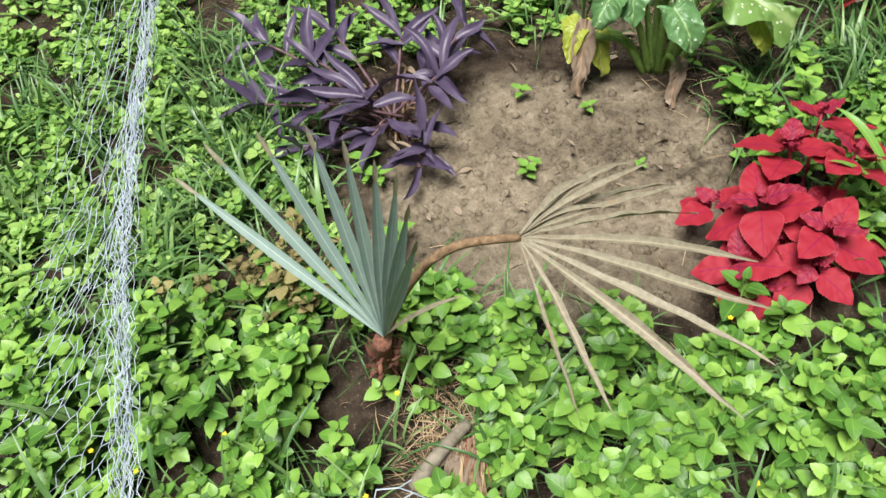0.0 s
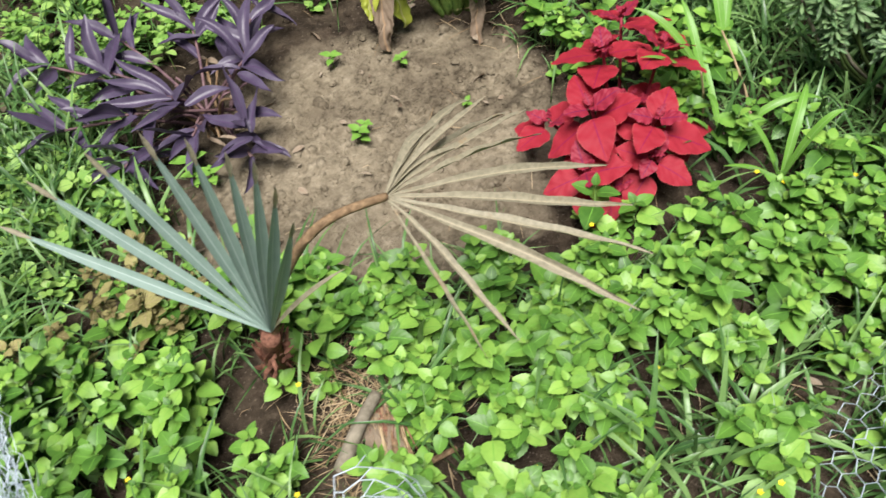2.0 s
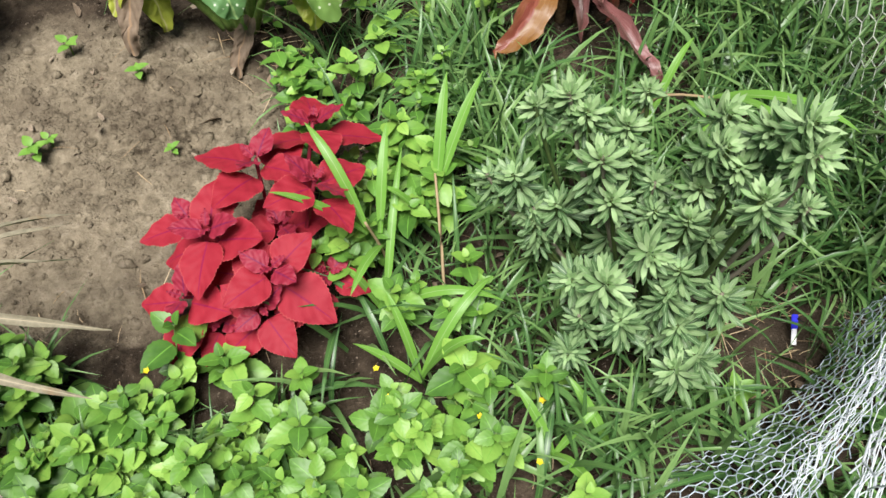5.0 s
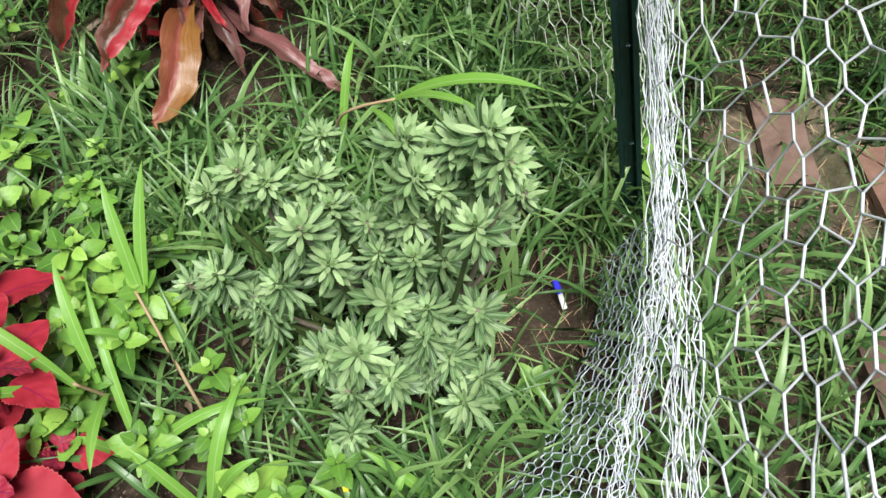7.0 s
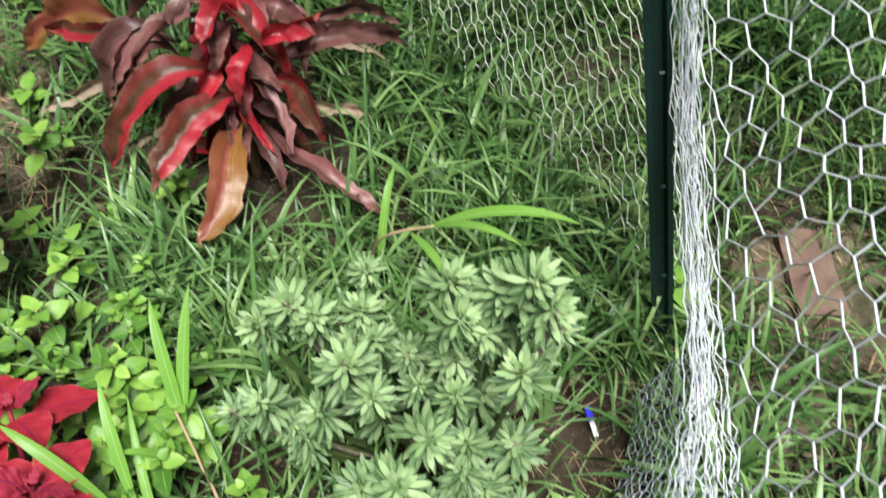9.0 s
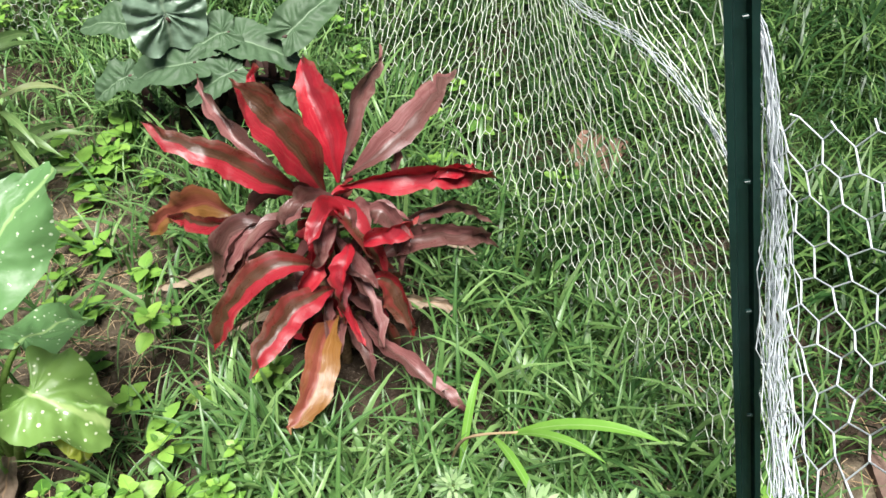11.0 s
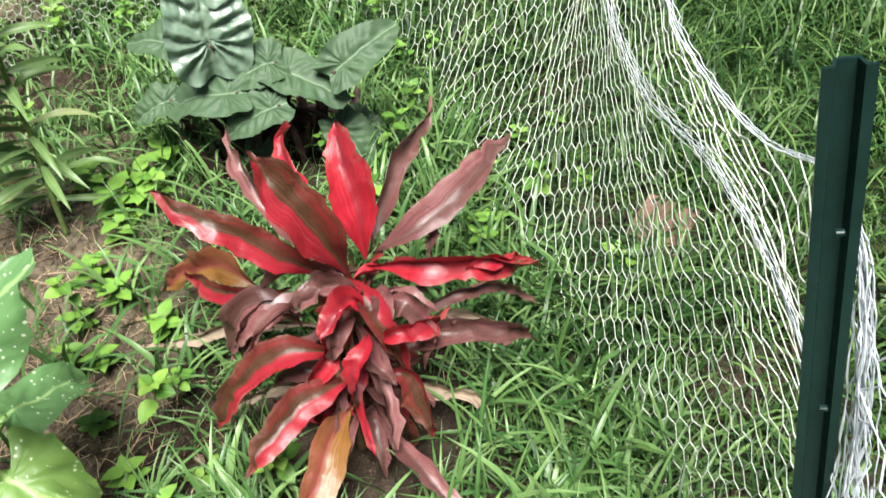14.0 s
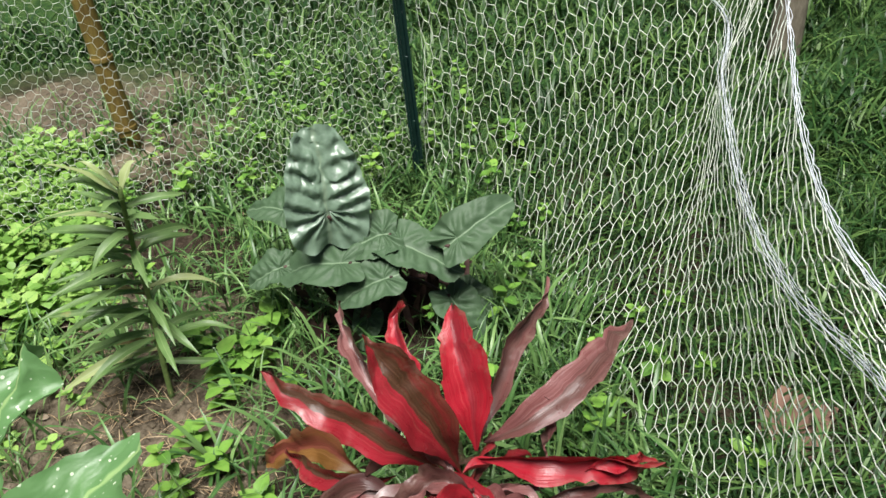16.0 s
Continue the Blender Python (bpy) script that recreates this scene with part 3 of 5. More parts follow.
def cover_plant(cloth, stems, x, y, size, tall, template):
    """One creeping plant: a stem with pairs of leaves, each pair turned against the last."""
    v, f, uv = template
    z = ground_height(x, y)
    lean = rng.normal(0, 0.025, 2)
    a = rng.uniform(0, 6.28)
    pairs = 4 if tall > 0.08 else 3
    top = np.array((x + lean[0], y + lean[1], z + tall))
    tube(stems, [(x, y, z - 0.01), lerp((x, y, z), top, 0.5), top], 0.0014, 3, 2)
    up = (top - (x, y, z)) / tall
    for k in range(pairs):
        p = top - up * min(tall * 0.9, size * (0.0, 0.22, 0.65, 1.25)[k])
        s = size * (0.5, 0.9, 1.05, 1.0)[k] * rng.uniform(0.82, 1.18)
        for side in (0, math.pi):
            m = rot(a + side + rng.normal(0, 0.2), rng.normal((0.55, 0.18, 0.0, -0.12)[k], 0.19), rng.normal(0, 0.2))
            cloth.add((v * s) @ m.T + p + m @ np.array((0.1 * s, 0, 0)), f, uv)
        a += 1.57 + rng.normal(0, 0.16)


def blade_templates(count, bend, rows, cols):
    out = []
    for k in range(count):
        b = bend * (0.35 + 1.3 * k / count)
        c = Cloth()
        leaf(c, (0, 0, 0), (math.sin(b), 0, math.cos(b) * (1 - 0.15 * b)), 0.042, shape_grass, 0, 0.35, up=(-1, 0, 0.2), rows=rows, cols=cols,
             mid=(math.sin(b) * 0.2, 0, 0.62))
        out.append((c.v[0], grid_faces(rows, cols), c.uv[0]))
    return out


BLADES = blade_templates(8, 1.0, 6, 3)
LAWN_BLADES = blade_templates(8, 1.45, 5, 2)


def tuft(cloth, x, y, blades, length, spread=0.02, width=1.0, kinds=BLADES):
    z = ground_height(x, y) - 0.01
    for _ in range(blades):
        v, f, uv = kinds[rng.integers(8)]
        s = length * rng.uniform(0.55, 1.15)
        m = rot(rng.uniform(0, 6.28), rng.normal(0, 0.15), 0)
        cloth.add((v * (s, s * width, s)) @ m.T + (x + rng.normal(0, spread), y + rng.normal(0, spread), z), f, uv)


def cover_zone(x, y):
    """Density of the broad ground cover and of the grass at a place."""
    c, g = 0.0, 0.0
    if y < 1.32 + 0.1 * math.sin(5 * x) and -0.9 < x < 1.55:
        c, g = 1.0, 0.26
        if x > 0.75 and y < 0.84:
            c, g = 0.4, 0.42
        if x > 1.0 and y < 0.8:
            c, g = 0.3, 0.5
        if x < 0.4 and y < 1.0:
            c, g = 0.25, 1.4
        if 0.62 < x < 1.2 and y > 1.22:
            c = 0.5
    if x > 1.2 and 0.8 < y < 1.05:
        c, g = (max(c, 0.9), 0.3) if x < 1.5 else (0.03, 0.7)
    if x > 1.22 and 1.05 <= y < 1.75:
        c, g = ((0.45 if y < 1.38 else 0.8) if x < 1.47 else 0.0), (0.85 if x > 1.46 else 0.4)
    if x > 1.5 and 1.75 <= y < 3.4:
        c, g = 0.022, 0.75
    if 1.2 < x <= 1.5 and 1.75 <= y < 3.2:
        c, g = 0.06, 0.4
    if x <= 1.2 and y > 2.15:
        c, g = (0.2, 0.3) if x > 0.98 and y < 2.95 else (0.75, 0.15)
    if x < 0.3 and 1.3 < y <= 2.3:
        c, g = (0.6, 0.6) if x > 0.05 and y > 1.62 else (1.0, 0.35)
    if x > 1.6 and y < 0.85:
        c, g = 0.01, 0.32
    if x > 2.02 and y < 1.3:
        c, g = 0.02, 0.24
    if x > 2.25 and y > 1.3:
        c, g = 0.018, 0.0
    if y > 3.3:
        c, g = (1.0 if x < 1.16 and y < 4.0 else 0.1), 0.3
    k = 1 - bare(x, y)
    return c * k, g * k


def make_cover():
    broad, small, stems, grass, withered = Cloth(), Cloth(), Cloth(), Cloth(), Cloth()
    t_broad = leaf_template(0.78, shape_weed, 0.1, 0.16, 14, 5, teeth=0.045)
    t_small = leaf_template(0.9, shape_oval, 0.04, 0.12, 5, 3)
    for _ in range(44000):
        x, y = rng.uniform(-1.0, 2.45), rng.uniform(0.3, 4.4)
        c, g = cover_zone(x, y)
        clump = min(1.6, max(0.0, 0.42 + 1.1 * noise.noise(Vector((x * 4.1, y * 4.1, 5))) + 1.7 * noise.noise(Vector((x * 12, y * 12, 2)))))
        if 0.93 < x < 1.22 and 0.82 < y < 1.1:
            clump = max(clump, 0.45)
        edge = min(x + 1.0, y - 0.3, 4.4 - y) + 0.25 * noise.noise(Vector((x * 3, y * 3, 8)))
        c *= max(0.0, min(1.0, edge * 5))
        back = x < 1.18 and 2.95 < y < 4.0
        if rng.random() < (1.0 if back else 0.66) * c * clump:
            dry = rng.random() < 0.75 * math.exp(-(((x - 0.2) / 0.16) ** 2 + ((y - 1.53) / 0.15) ** 2) ** 2)
            if not dry and ((y > 1.5 and x < 0.4) or (y > 2.1 and x < 1.2)):
                cover_plant(small, stems, x, y, rng.uniform(0.02, 0.036) * (1.3 if back else 1.0), rng.uniform(0.02, 0.08) * (1.5 if back else 1.0), t_small if rng.random() < 0.5 else t_broad)
            else:
                cover_plant(withered if dry else broad, stems, x, y, rng.uniform(0.021, 0.041) * (0.75 if dry else 1.0) * (1.25 if rng.random() < 0.12 else 1.0), rng.uniform(0.03, 0.16), t_broad)
        if rng.random() < g * (0.1 + 0.26 * clump):
            tuft(grass, x, y, 9, rng.uniform(0.09, 0.23), 0.024, rng.uniform(0.4, 0.8) if x < 0.45 and y < 1.05 else rng.uniform(0.7, 1.5))
    for name, cloth, material, label, cat in (
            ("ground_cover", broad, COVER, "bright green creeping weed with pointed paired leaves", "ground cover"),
            ("withered_weeds", withered, WITHER, "withered brown weeds among the green ground cover", "weeds"),
            ("small_weeds", small, COVER_SMALL, "small round-leaved green weeds spreading over the soil", "weeds"),
            ("weed_stems", stems, STEM, "thin green stems of the creeping ground cover", "stems"),
            ("tufted_grass", grass, GRASS, "dark green tufts of narrow arching grass", "grass")):
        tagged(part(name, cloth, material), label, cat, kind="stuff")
    lawn = Cloth()
    bricks = ((2.55, 2.05, 0.068), (2.44, 0.875, 0.13), (2.41, 1.03, 0.12), (2.2, 0.66, 0.1))
    for x0, x1, y0, y1, count in ((2.04, 3.6, -0.4, 4.4, 5200), (3.4, 5.8, -0.6, 7.0, 2600), (-1.2, 3.4, 3.35, 5.6, 2600), (-5, 9, 5.4, 11, 1700), (5.8, 9, -3, 6, 500),
                                (-5, -0.9, -3, 5.4, 1200), (-1, 6, -4, 0.1, 900), (-1.6, 2.1, -0.7, 0.32, 800), (-1.8, -0.95, -0.5, 4.5, 700)):
        for _ in range(count):
            x, y = rng.uniform(x0, x1), rng.uniform(y0, y1)
            if any(math.hypot(x - bx, y - by) < br for bx, by, br in bricks):
                continue
            if rng.random() < bare(x, y) * 1.1 + (0.45 if x < 1.1 else 0.0) or noise.noise(Vector((x * 2.6, y * 2.6, 1))) < (-0.36 if x < 2 else -0.8):
                continue
            far = max(0.0, min(1.0, (math.hypot(x - 1.6, y - 1) - 1.6) / 4))
            tuft(lawn, x, y, 8, rng.uniform(0.1, 0.21) * (1 + 0.5 * far) * (0.95 + 0.55 * noise.noise(Vector((x * 3.1, y * 3.1, 4)))), 0.025 + 0.05 * far, 0.95 + 1.0 * far, LAWN_BLADES)
    tagged(part("lawn", lawn, LAWN), "rough green lawn grass outside the wire fence", "grass", kind="stuff")


make_cover()


# ---- fan palm ----
def make_palm():
    palm = thing("fan_palm", "small blue-green fan palm with one drooping dried leaf, growing among weeds", "palm")
    c = Cloth()
    tube(c, [(0.385, 1.275, -0.02), (0.388, 1.262, 0.05), (0.394, 1.235, 0.13), (0.402, 1.205, 0.2)], 0.021, 10, 8, 0.015)
    part("trunk", c, FIBRE, palm)
    for k in range(64):
        a = k * 2.4
        f = Cloth()
        z = 0.004 + 0.0027 * k
        b = np.array((0.386 + 0.016 * k / 64, 1.272 - 0.07 * k / 64, z))
        d = np.array((math.cos(a), math.sin(a), 0))
        leaf(f, b + d * 0.013, b + d * rng.uniform(0.018, 0.04) + (0, -0.008, rng.uniform(-0.02, 0.06)), rng.uniform(0.002, 0.012), shape_strap, 0.0, 0.3, up=d, rows=7, cols=3, wander=0.004, ragged=0.3, seed=k)
        part("leaf_sheath", f, FIBRE, palm)
    hub = np.array((0.407, 1.203, 0.212))
    tips = [(0.165, 1.40, 0.43), (0.235, 1.36, 0.51), (0.318, 1.30, 0.56), (0.384, 1.26, 0.585), (0.425, 1.22, 0.585), (0.456, 1.185, 0.575),
            (0.478, 1.155, 0.575), (0.484, 1.118, 0.56), (0.484, 1.085, 0.535)]
    fan = new("leaf_fan")
    fan.parent = palm
    fan["label"] = "living blue-green folded fan leaf"
    for k, tip in enumerate(tips):
        c = Cloth()
        leaf(c, hub, tip, 0.019, shape_palm, -0.012, 0.5, up=(0.15, -0.75, 0.6), rows=10, cols=3)
        part("blade", c, PALM, fan)
        d = Cloth()
        leaf(d, lerp(hub, tip, 0.93), lerp(hub, tip, 1.05), 0.009, shape_lance, 0.0, 0.5, up=(0.15, -0.75, 0.6), rows=4, cols=3)
        part("withered_tip", d, PALM_DRY, fan)
    c = Cloth()
    leaf(c, hub, (0.535, 1.14, 0.35), 0.012, shape_strap, 0.02, 0.5, rows=8, cols=3)
    part("blade", c, PALM_DRY, fan)
    dry = new("dried_leaf")
    dry.parent = palm
    dry["label"] = "bent brown stalk with a dried grey-brown fan leaf"
    c = Cloth()
    tube(c, [(0.402, 1.215, 0.17), (0.44, 1.20, 0.29), (0.495, 1.182, 0.385), (0.55, 1.172, 0.42), (0.625, 1.168, 0.412)], 0.0085, 7, 16, 0.0062)
    part("stalk", c, PETIOLE, dry)
    tips = [(0.758, 1.286, 0.36), (0.84, 1.33, 0.34), (0.919, 1.345, 0.256), (0.93, 1.29, 0.30), (0.925, 1.25, 0.278), (0.973, 1.147, 0.274), (0.951, 1.052, 0.278),
            (0.884, 0.927, 0.347), (0.825, 0.874, 0.343), (0.689, 0.938, 0.294), (0.651, 0.982, 0.2)]
    for k, tip in enumerate(tips):
        c = Cloth()
        leaf(c, (0.622, 1.168, 0.412), tip, 0.86 * (0.013, 0.016, 0.017, 0.014, 0.017, 0.018, 0.019, 0.018, 0.019, 0.013, 0.008)[k], shape_palm,
             (0.05, 0.045, 0.04, 0.03, 0.03, 0.02, 0.015, 0.012, 0.01, 0.03, 0.05)[k], 0.8, rows=20, cols=5, ripple=0.0016, waves=9, seed=k, wander=0.006, twist=rng.normal(0, 0.4), ragged=0.25)
        part("blade", c, PALM_DRY, dry)
    for k in range(7):
        tip = np.array((rng.uniform(0.74, 0.93), rng.uniform(1.24, 1.34), rng.uniform(0.3, 0.37)))
        c = Cloth()
        leaf(c, (0.624, 1.17, 0.412), lerp((0.622, 1.168, 0.412), tip, rng.uniform(0.55, 0.95)), rng.uniform(0.006, 0.012), shape_palm, 0.035, 0.9, rows=14, cols=3, wander=0.008, seed=k, ragged=0.3)
        part("blade", c, PALM_DRY, dry)


make_palm()


# ---- purple plant ----
def make_purple():
    plant = thing("purple_heart_plant", "sprawling purple plant with long pointed leaves on bare soil", "plant")
    root = np.array((0.51, 1.93, 0.0))
    # shoots: tip, turn of the first leaf, number of leaves, leaf length
    shoots = [(0.555, 1.779, 0.09, 80, 5, 0.12), (0.53, 1.73, 0.05, 255, 3, 0.10), (0.626, 1.94, 0.12, 40, 5, 0.13), (0.65, 2.0, 0.1, 70, 4, 0.12), (0.437, 1.938, 0.11, 120, 5, 0.15),
              (0.342, 2.084, 0.13, 110, 4, 0.14), (0.225, 2.237, 0.1, 130, 4, 0.13), (0.205, 2.019, 0.08, 160, 4, 0.12), (0.289, 1.851, 0.06, 230, 4, 0.12), (0.334, 1.945, 0.11, 150, 4, 0.13),
              (0.558, 2.112, 0.12, 95, 4, 0.13), (0.445, 1.85, 0.06, 215, 3, 0.12), (0.40, 2.19, 0.12, 100, 4, 0.12), (0.72, 2.12, 0.1, 50, 3, 0.12)]
    for k, (x, y, z, turn, number, size) in enumerate(shoots):
        e = np.array((x, y, z))
        c = Cloth()
        tube(c, [root + rng.normal(0, 0.025, 3) * (1, 1, 0), lerp(root, e, 0.55) + np.array((0, 0, 0.02)), e], 0.0042, 6, 8, 0.003)
        part("stem", c, PURPLE_STEM, plant)
        for j in range(number):
            a = radians(turn) + (0, 0.9, -0.9, 1.9, -1.9)[j] * rng.uniform(0.5, 1.3) + rng.normal(0, 0.3)
            rise = (0.75, 0.4, 0.15, 0.0, -0.2)[j] + rng.normal(0, 0.35)
            ln = size * rng.uniform(0.85, 1.15) * (1.0, 1.0, 0.9, 0.8, 0.7)[j]
            p = e - np.array((math.cos(radians(turn)), math.sin(radians(turn)), 0.15)) * 0.012 * j
            tip = p + np.array((math.cos(a) * math.cos(rise), math.sin(a) * math.cos(rise), math.sin(rise))) * ln
            tip[2] = max(tip[2], 0.012)
            c = Cloth()
            leaf(c, p, tip, rng.uniform(0.024, 0.039), shape_lance, ln * rng.uniform(-0.05, 0.2), rng.uniform(0.4, 0.9), up=np.array((0, -0.25, 1)) + rng.normal(0, 0.25, 3), rows=14, cols=5,
                 twist=rng.normal(0, 0.7), wander=0.008, seed=j + k, ripple=0.0015)
            part("leaf", c, PURPLE, plant)
        for j, s in enumerate((0.8, 0.6)):
            p = np.array(lerp(root, e, s)) + (0, 0, 0.06 * s * (1 - s))
            a = math.atan2(y - root[1], x - root[0]) + (1 if j % 2 else -1) * rng.uniform(0.4, 1.3)
            ln = size * rng.uniform(0.7, 1.0)
            c = Cloth()
            leaf(c, p, p + np.array((math.cos(a), math.sin(a), rng.uniform(0.0, 0.7))) * ln, rng.uniform(0.024, 0.036), shape_lance, ln * 0.1, rng.uniform(0.4, 0.9), rows=12, cols=5,
                 twist=rng.normal(0, 0.7), wander=0.008, seed=j + k, ripple=0.0015)
            part("leaf", c, PURPLE, plant)
    for k in range(16):
        a = k * 2.4
        p = root + np.array((math.cos(a), math.sin(a), 0)) * rng.uniform(0.0, 0.05)
        q = p + np.array((math.cos(a) * rng.uniform(0.04, 0.12), math.sin(a) * rng.uniform(0.04, 0.12), rng.uniform(0.02, 0.09)))
        c = Cloth()
        tube(c, [p - (0, 0, 0.01), lerp(p, q, 0.5) + np.array((0, 0, 0.025)), q], 0.004, 6, 7, 0.0026)
        part("old_stem", c, PETIOLE if k % 2 else PURPLE_STEM, plant, "bare pinkish brown old stem")
        if k % 2:
            c = Cloth()
            leaf(c, q, q + np.array((math.cos(a + 1), math.sin(a + 1), -0.4)) * 0.06, 0.016, shape_lance, 0.01, 0.6, rows=9, cols=3, twist=1.0, wander=0.006, seed=k)
            part("leaf", c, DEAD, plant, "shrivelled dry leaf")


make_purple()


# ---- red coleus ----
def make_coleus():
    plant = thing("red_coleus", "mounded red coleus with toothed velvety leaves, growing among weeds", "plant")
    root = np.array((1.15, 1.33, 0.0))
    # tips of the shoots: place, turn of the top pair, size
    shoots = [(1.25, 1.475, 0.21, 85, 1.05), (1.16, 1.41, 0.225, 145, 1.05), (1.24, 1.345, 0.235, 35, 1.0), (1.075, 1.327, 0.19, 75, 1.08), (1.158, 1.248, 0.18, 40, 1.0),
              (1.131, 1.215, 0.13, 115, 0.9), (1.020, 1.264, 0.12, -25, 1.0), (1.232, 1.272, 0.10, 150, 0.75), (1.035, 1.40, 0.12, 20, 0.9), (1.115, 1.285, 0.12, 160, 0.85),
              (1.175, 1.345, 0.14, 10, 0.9), (1.06, 1.24, 0.07, 60, 0.75)]
    for k, (x, y, z, turn, size) in enumerate(shoots):
        h = np.array((x, y, z))
        out = (h - root) * (1, 1, 0)
        c = Cloth()
        tube(c, [root + out * 0.25 - (0, 0, 0.02), lerp(root, h, 0.55) + out * 0.15, h - (0, 0, 0.004)], 0.004, 6, 6, 0.003)
        part("stem", c, CORAL_EDGE, plant)
        lean = out / 0.16
        # pairs of leaves from the tip down, each pair turned against the last
        for ring, (ln, rise, below, wide) in enumerate(((0.024, 0.7, 0.0, 0.62), (0.047, 0.38, 0.007, 0.78), (0.076, 0.14, 0.018, 0.88), (0.082, -0.02, 0.038, 0.9))):
            for j in range(2):
                a = radians(turn + 90 * ring + 180 * j) + rng.normal(0, 0.16)
                d = np.array((math.cos(a), math.sin(a), 0.0))
                up = np.array((0, 0, 1)) + lean * 0.45 + rng.normal(0, 0.1, 3)
                up /= np.linalg.norm(up)
                d -= up * (d @ up)
                d /= np.linalg.norm(d)
                tilt = rise + rng.normal(0, 0.1)
                d = d * math.cos(tilt) + up * math.sin(tilt)
                length = ln * size * rng.uniform(0.9, 1.12)
                p = h - (0, 0, below) + d * (0.003 + 0.004 * ring)
                tip = p + d * length - (0, 0, 0.09 * length * (ring > 1))
                c = Cloth()
                leaf(c, p, tip, length * wide, shape_ovate, length * 0.1, rng.uniform(0.02, 0.16), up=up, rows=33, cols=7, teeth=0.03,
                     ripple=0.0016, waves=6, seed=j + 3 * k + ring, skew=0.05)
                part("leaf", c, CORAL_EDGE if ring < 2 else CORAL, plant)


make_coleus()


# ---- grey-green spurge ----
def make_spurge():
    plant = thing("spurge_bush", "low grey-green bush with whorls of narrow leaves", "shrub")
    root = np.array((1.72, 1.15, 0.0))
    # young pale shoots stand high, darker ones lower
    heads = [(1.579, 1.285, 0.4, 1.15), (1.597, 1.259, 0.39, 1.0), (1.678, 1.268, 0.4, 0.7), (1.654, 1.252, 0.36, 1.0), (1.597, 1.193, 0.38, 1.2), (1.65, 1.222, 0.34, 0.9),
             (1.502, 1.248, 0.3, 1.15), (1.555, 1.216, 0.26, 1.15), (1.641, 1.195, 0.2, 1.1), (1.729, 1.165, 0.46, 1.0), (1.744, 1.108, 0.5, 1.1), (1.762, 1.076, 0.54, 1.15),
             (1.759, 1.046, 0.52, 1.15), (1.709, 1.12, 0.46, 1.05), (1.763, 1.112, 0.42, 1.0), (1.697, 1.124, 0.38, 1.0), (1.681, 1.195, 0.3, 0.95), (1.726, 1.101, 0.295, 1.3),
             (1.781, 1.089, 0.36, 1.0), (1.634, 1.076, 0.32, 1.2), (1.728, 1.043, 0.25, 1.15)]
    heads += [(1.657, 1.055, 0.26, 1.0), (1.583, 1.073, 0.28, 1.3), (1.547, 1.102, 0.25, 1.1), (1.554, 1.075, 0.2, 0.95), (1.676, 1.033, 0.2, 1.1), (1.656, 0.985, 0.18, 1.15),
              (1.694, 1.0, 0.17, 0.95), (1.53, 1.23, 0.24, 1.0), (1.62, 1.21, 0.3, 1.0)]
    pairs = [(*h, 0.86 * size) for *h, size in heads]
    pairs += [(x + rng.normal(0, 0.028), y + rng.normal(0, 0.024), z - rng.uniform(0.01, 0.06), 0.74 * size) for x, y, z, size in heads[::3] + heads[1::3]]
    for k, (*h, size) in enumerate(pairs):
        h = np.array(h)
        bend = np.array(lerp(root, h, 0.55)) + (h - root) * (0.14, 0.14, 0) - (0, 0, 0.03)
        c = Cloth()
        tube(c, [root + (h - root) * (0.1, 0.1, 0) - (0, 0, 0.02), bend, h - (0, 0, 0.004)], 0.0045, 6, 8, 0.0028)
        part("stem", c, BARK if k % 4 == 0 else STALK, plant)
        axis = h - bend
        axis = axis / np.linalg.norm(axis) * 0.4 + np.array((-0.12, -0.2, 0.75)) + rng.normal(0, 0.2, 3)
        axis /= np.linalg.norm(axis)
        side = np.cross(axis, (0, 0.3, 1))
        side /= np.linalg.norm(side)
        other = np.cross(axis, side)
        whorl, heart = Cloth(), Cloth()
        young = h[2] > 0.31 or k in (22, 26)
        number = int(rng.integers(46, 58))
        for j in range(number):
            s = j / (number - 1)
            a = j * 2.39996 + rng.normal(0, 0.12)
            d = side * math.cos(a) + other * math.sin(a)
            p = h - axis * (0.003 + 0.055 * size * s ** 1.3) + d * 0.002
            ln = size * (0.011 + 0.027 * min(1, s * 2.2)) * rng.uniform(0.85, 1.12)
            rise = (1.2 if young else 0.95) - 1.25 * s + rng.normal(0, 0.17)
            q = p + (d * math.cos(rise) + axis * math.sin(rise)) * ln
            leaf(heart if s < (0.5 if young else 0.24) else whorl, p, q, 0.0082 * size * (0.6 + 0.4 * min(1, 2 * s)), shape_spoon, -0.1 * ln, 0.22, up=axis, rows=7, cols=3, twist=rng.normal(0, 0.2))
        part("whorl", whorl, SPURGE, plant)
        part("young_leaves", heart, SPURGE_YOUNG, plant)


make_spurge()


# ---- red cordyline ----
def crumple(cloth, seed, amount=1.0):
    """Bends and dents the last blade of a cloth, more towards its tip."""
    verts, uv = cloth.v[-1], cloth.uv[-1]
    for v, (a, b) in zip(verts, uv):
        p = Vector(v) + Vector((seed * 3.1, seed * 1.7, 0))
        v += amount * b * (0.016 * np.array(noise.noise_vector(p * 9)) + 0.011 * np.array(noise.noise_vector(p * 26)) + 0.009 * np.array(noise.noise_vector(p * 70)))


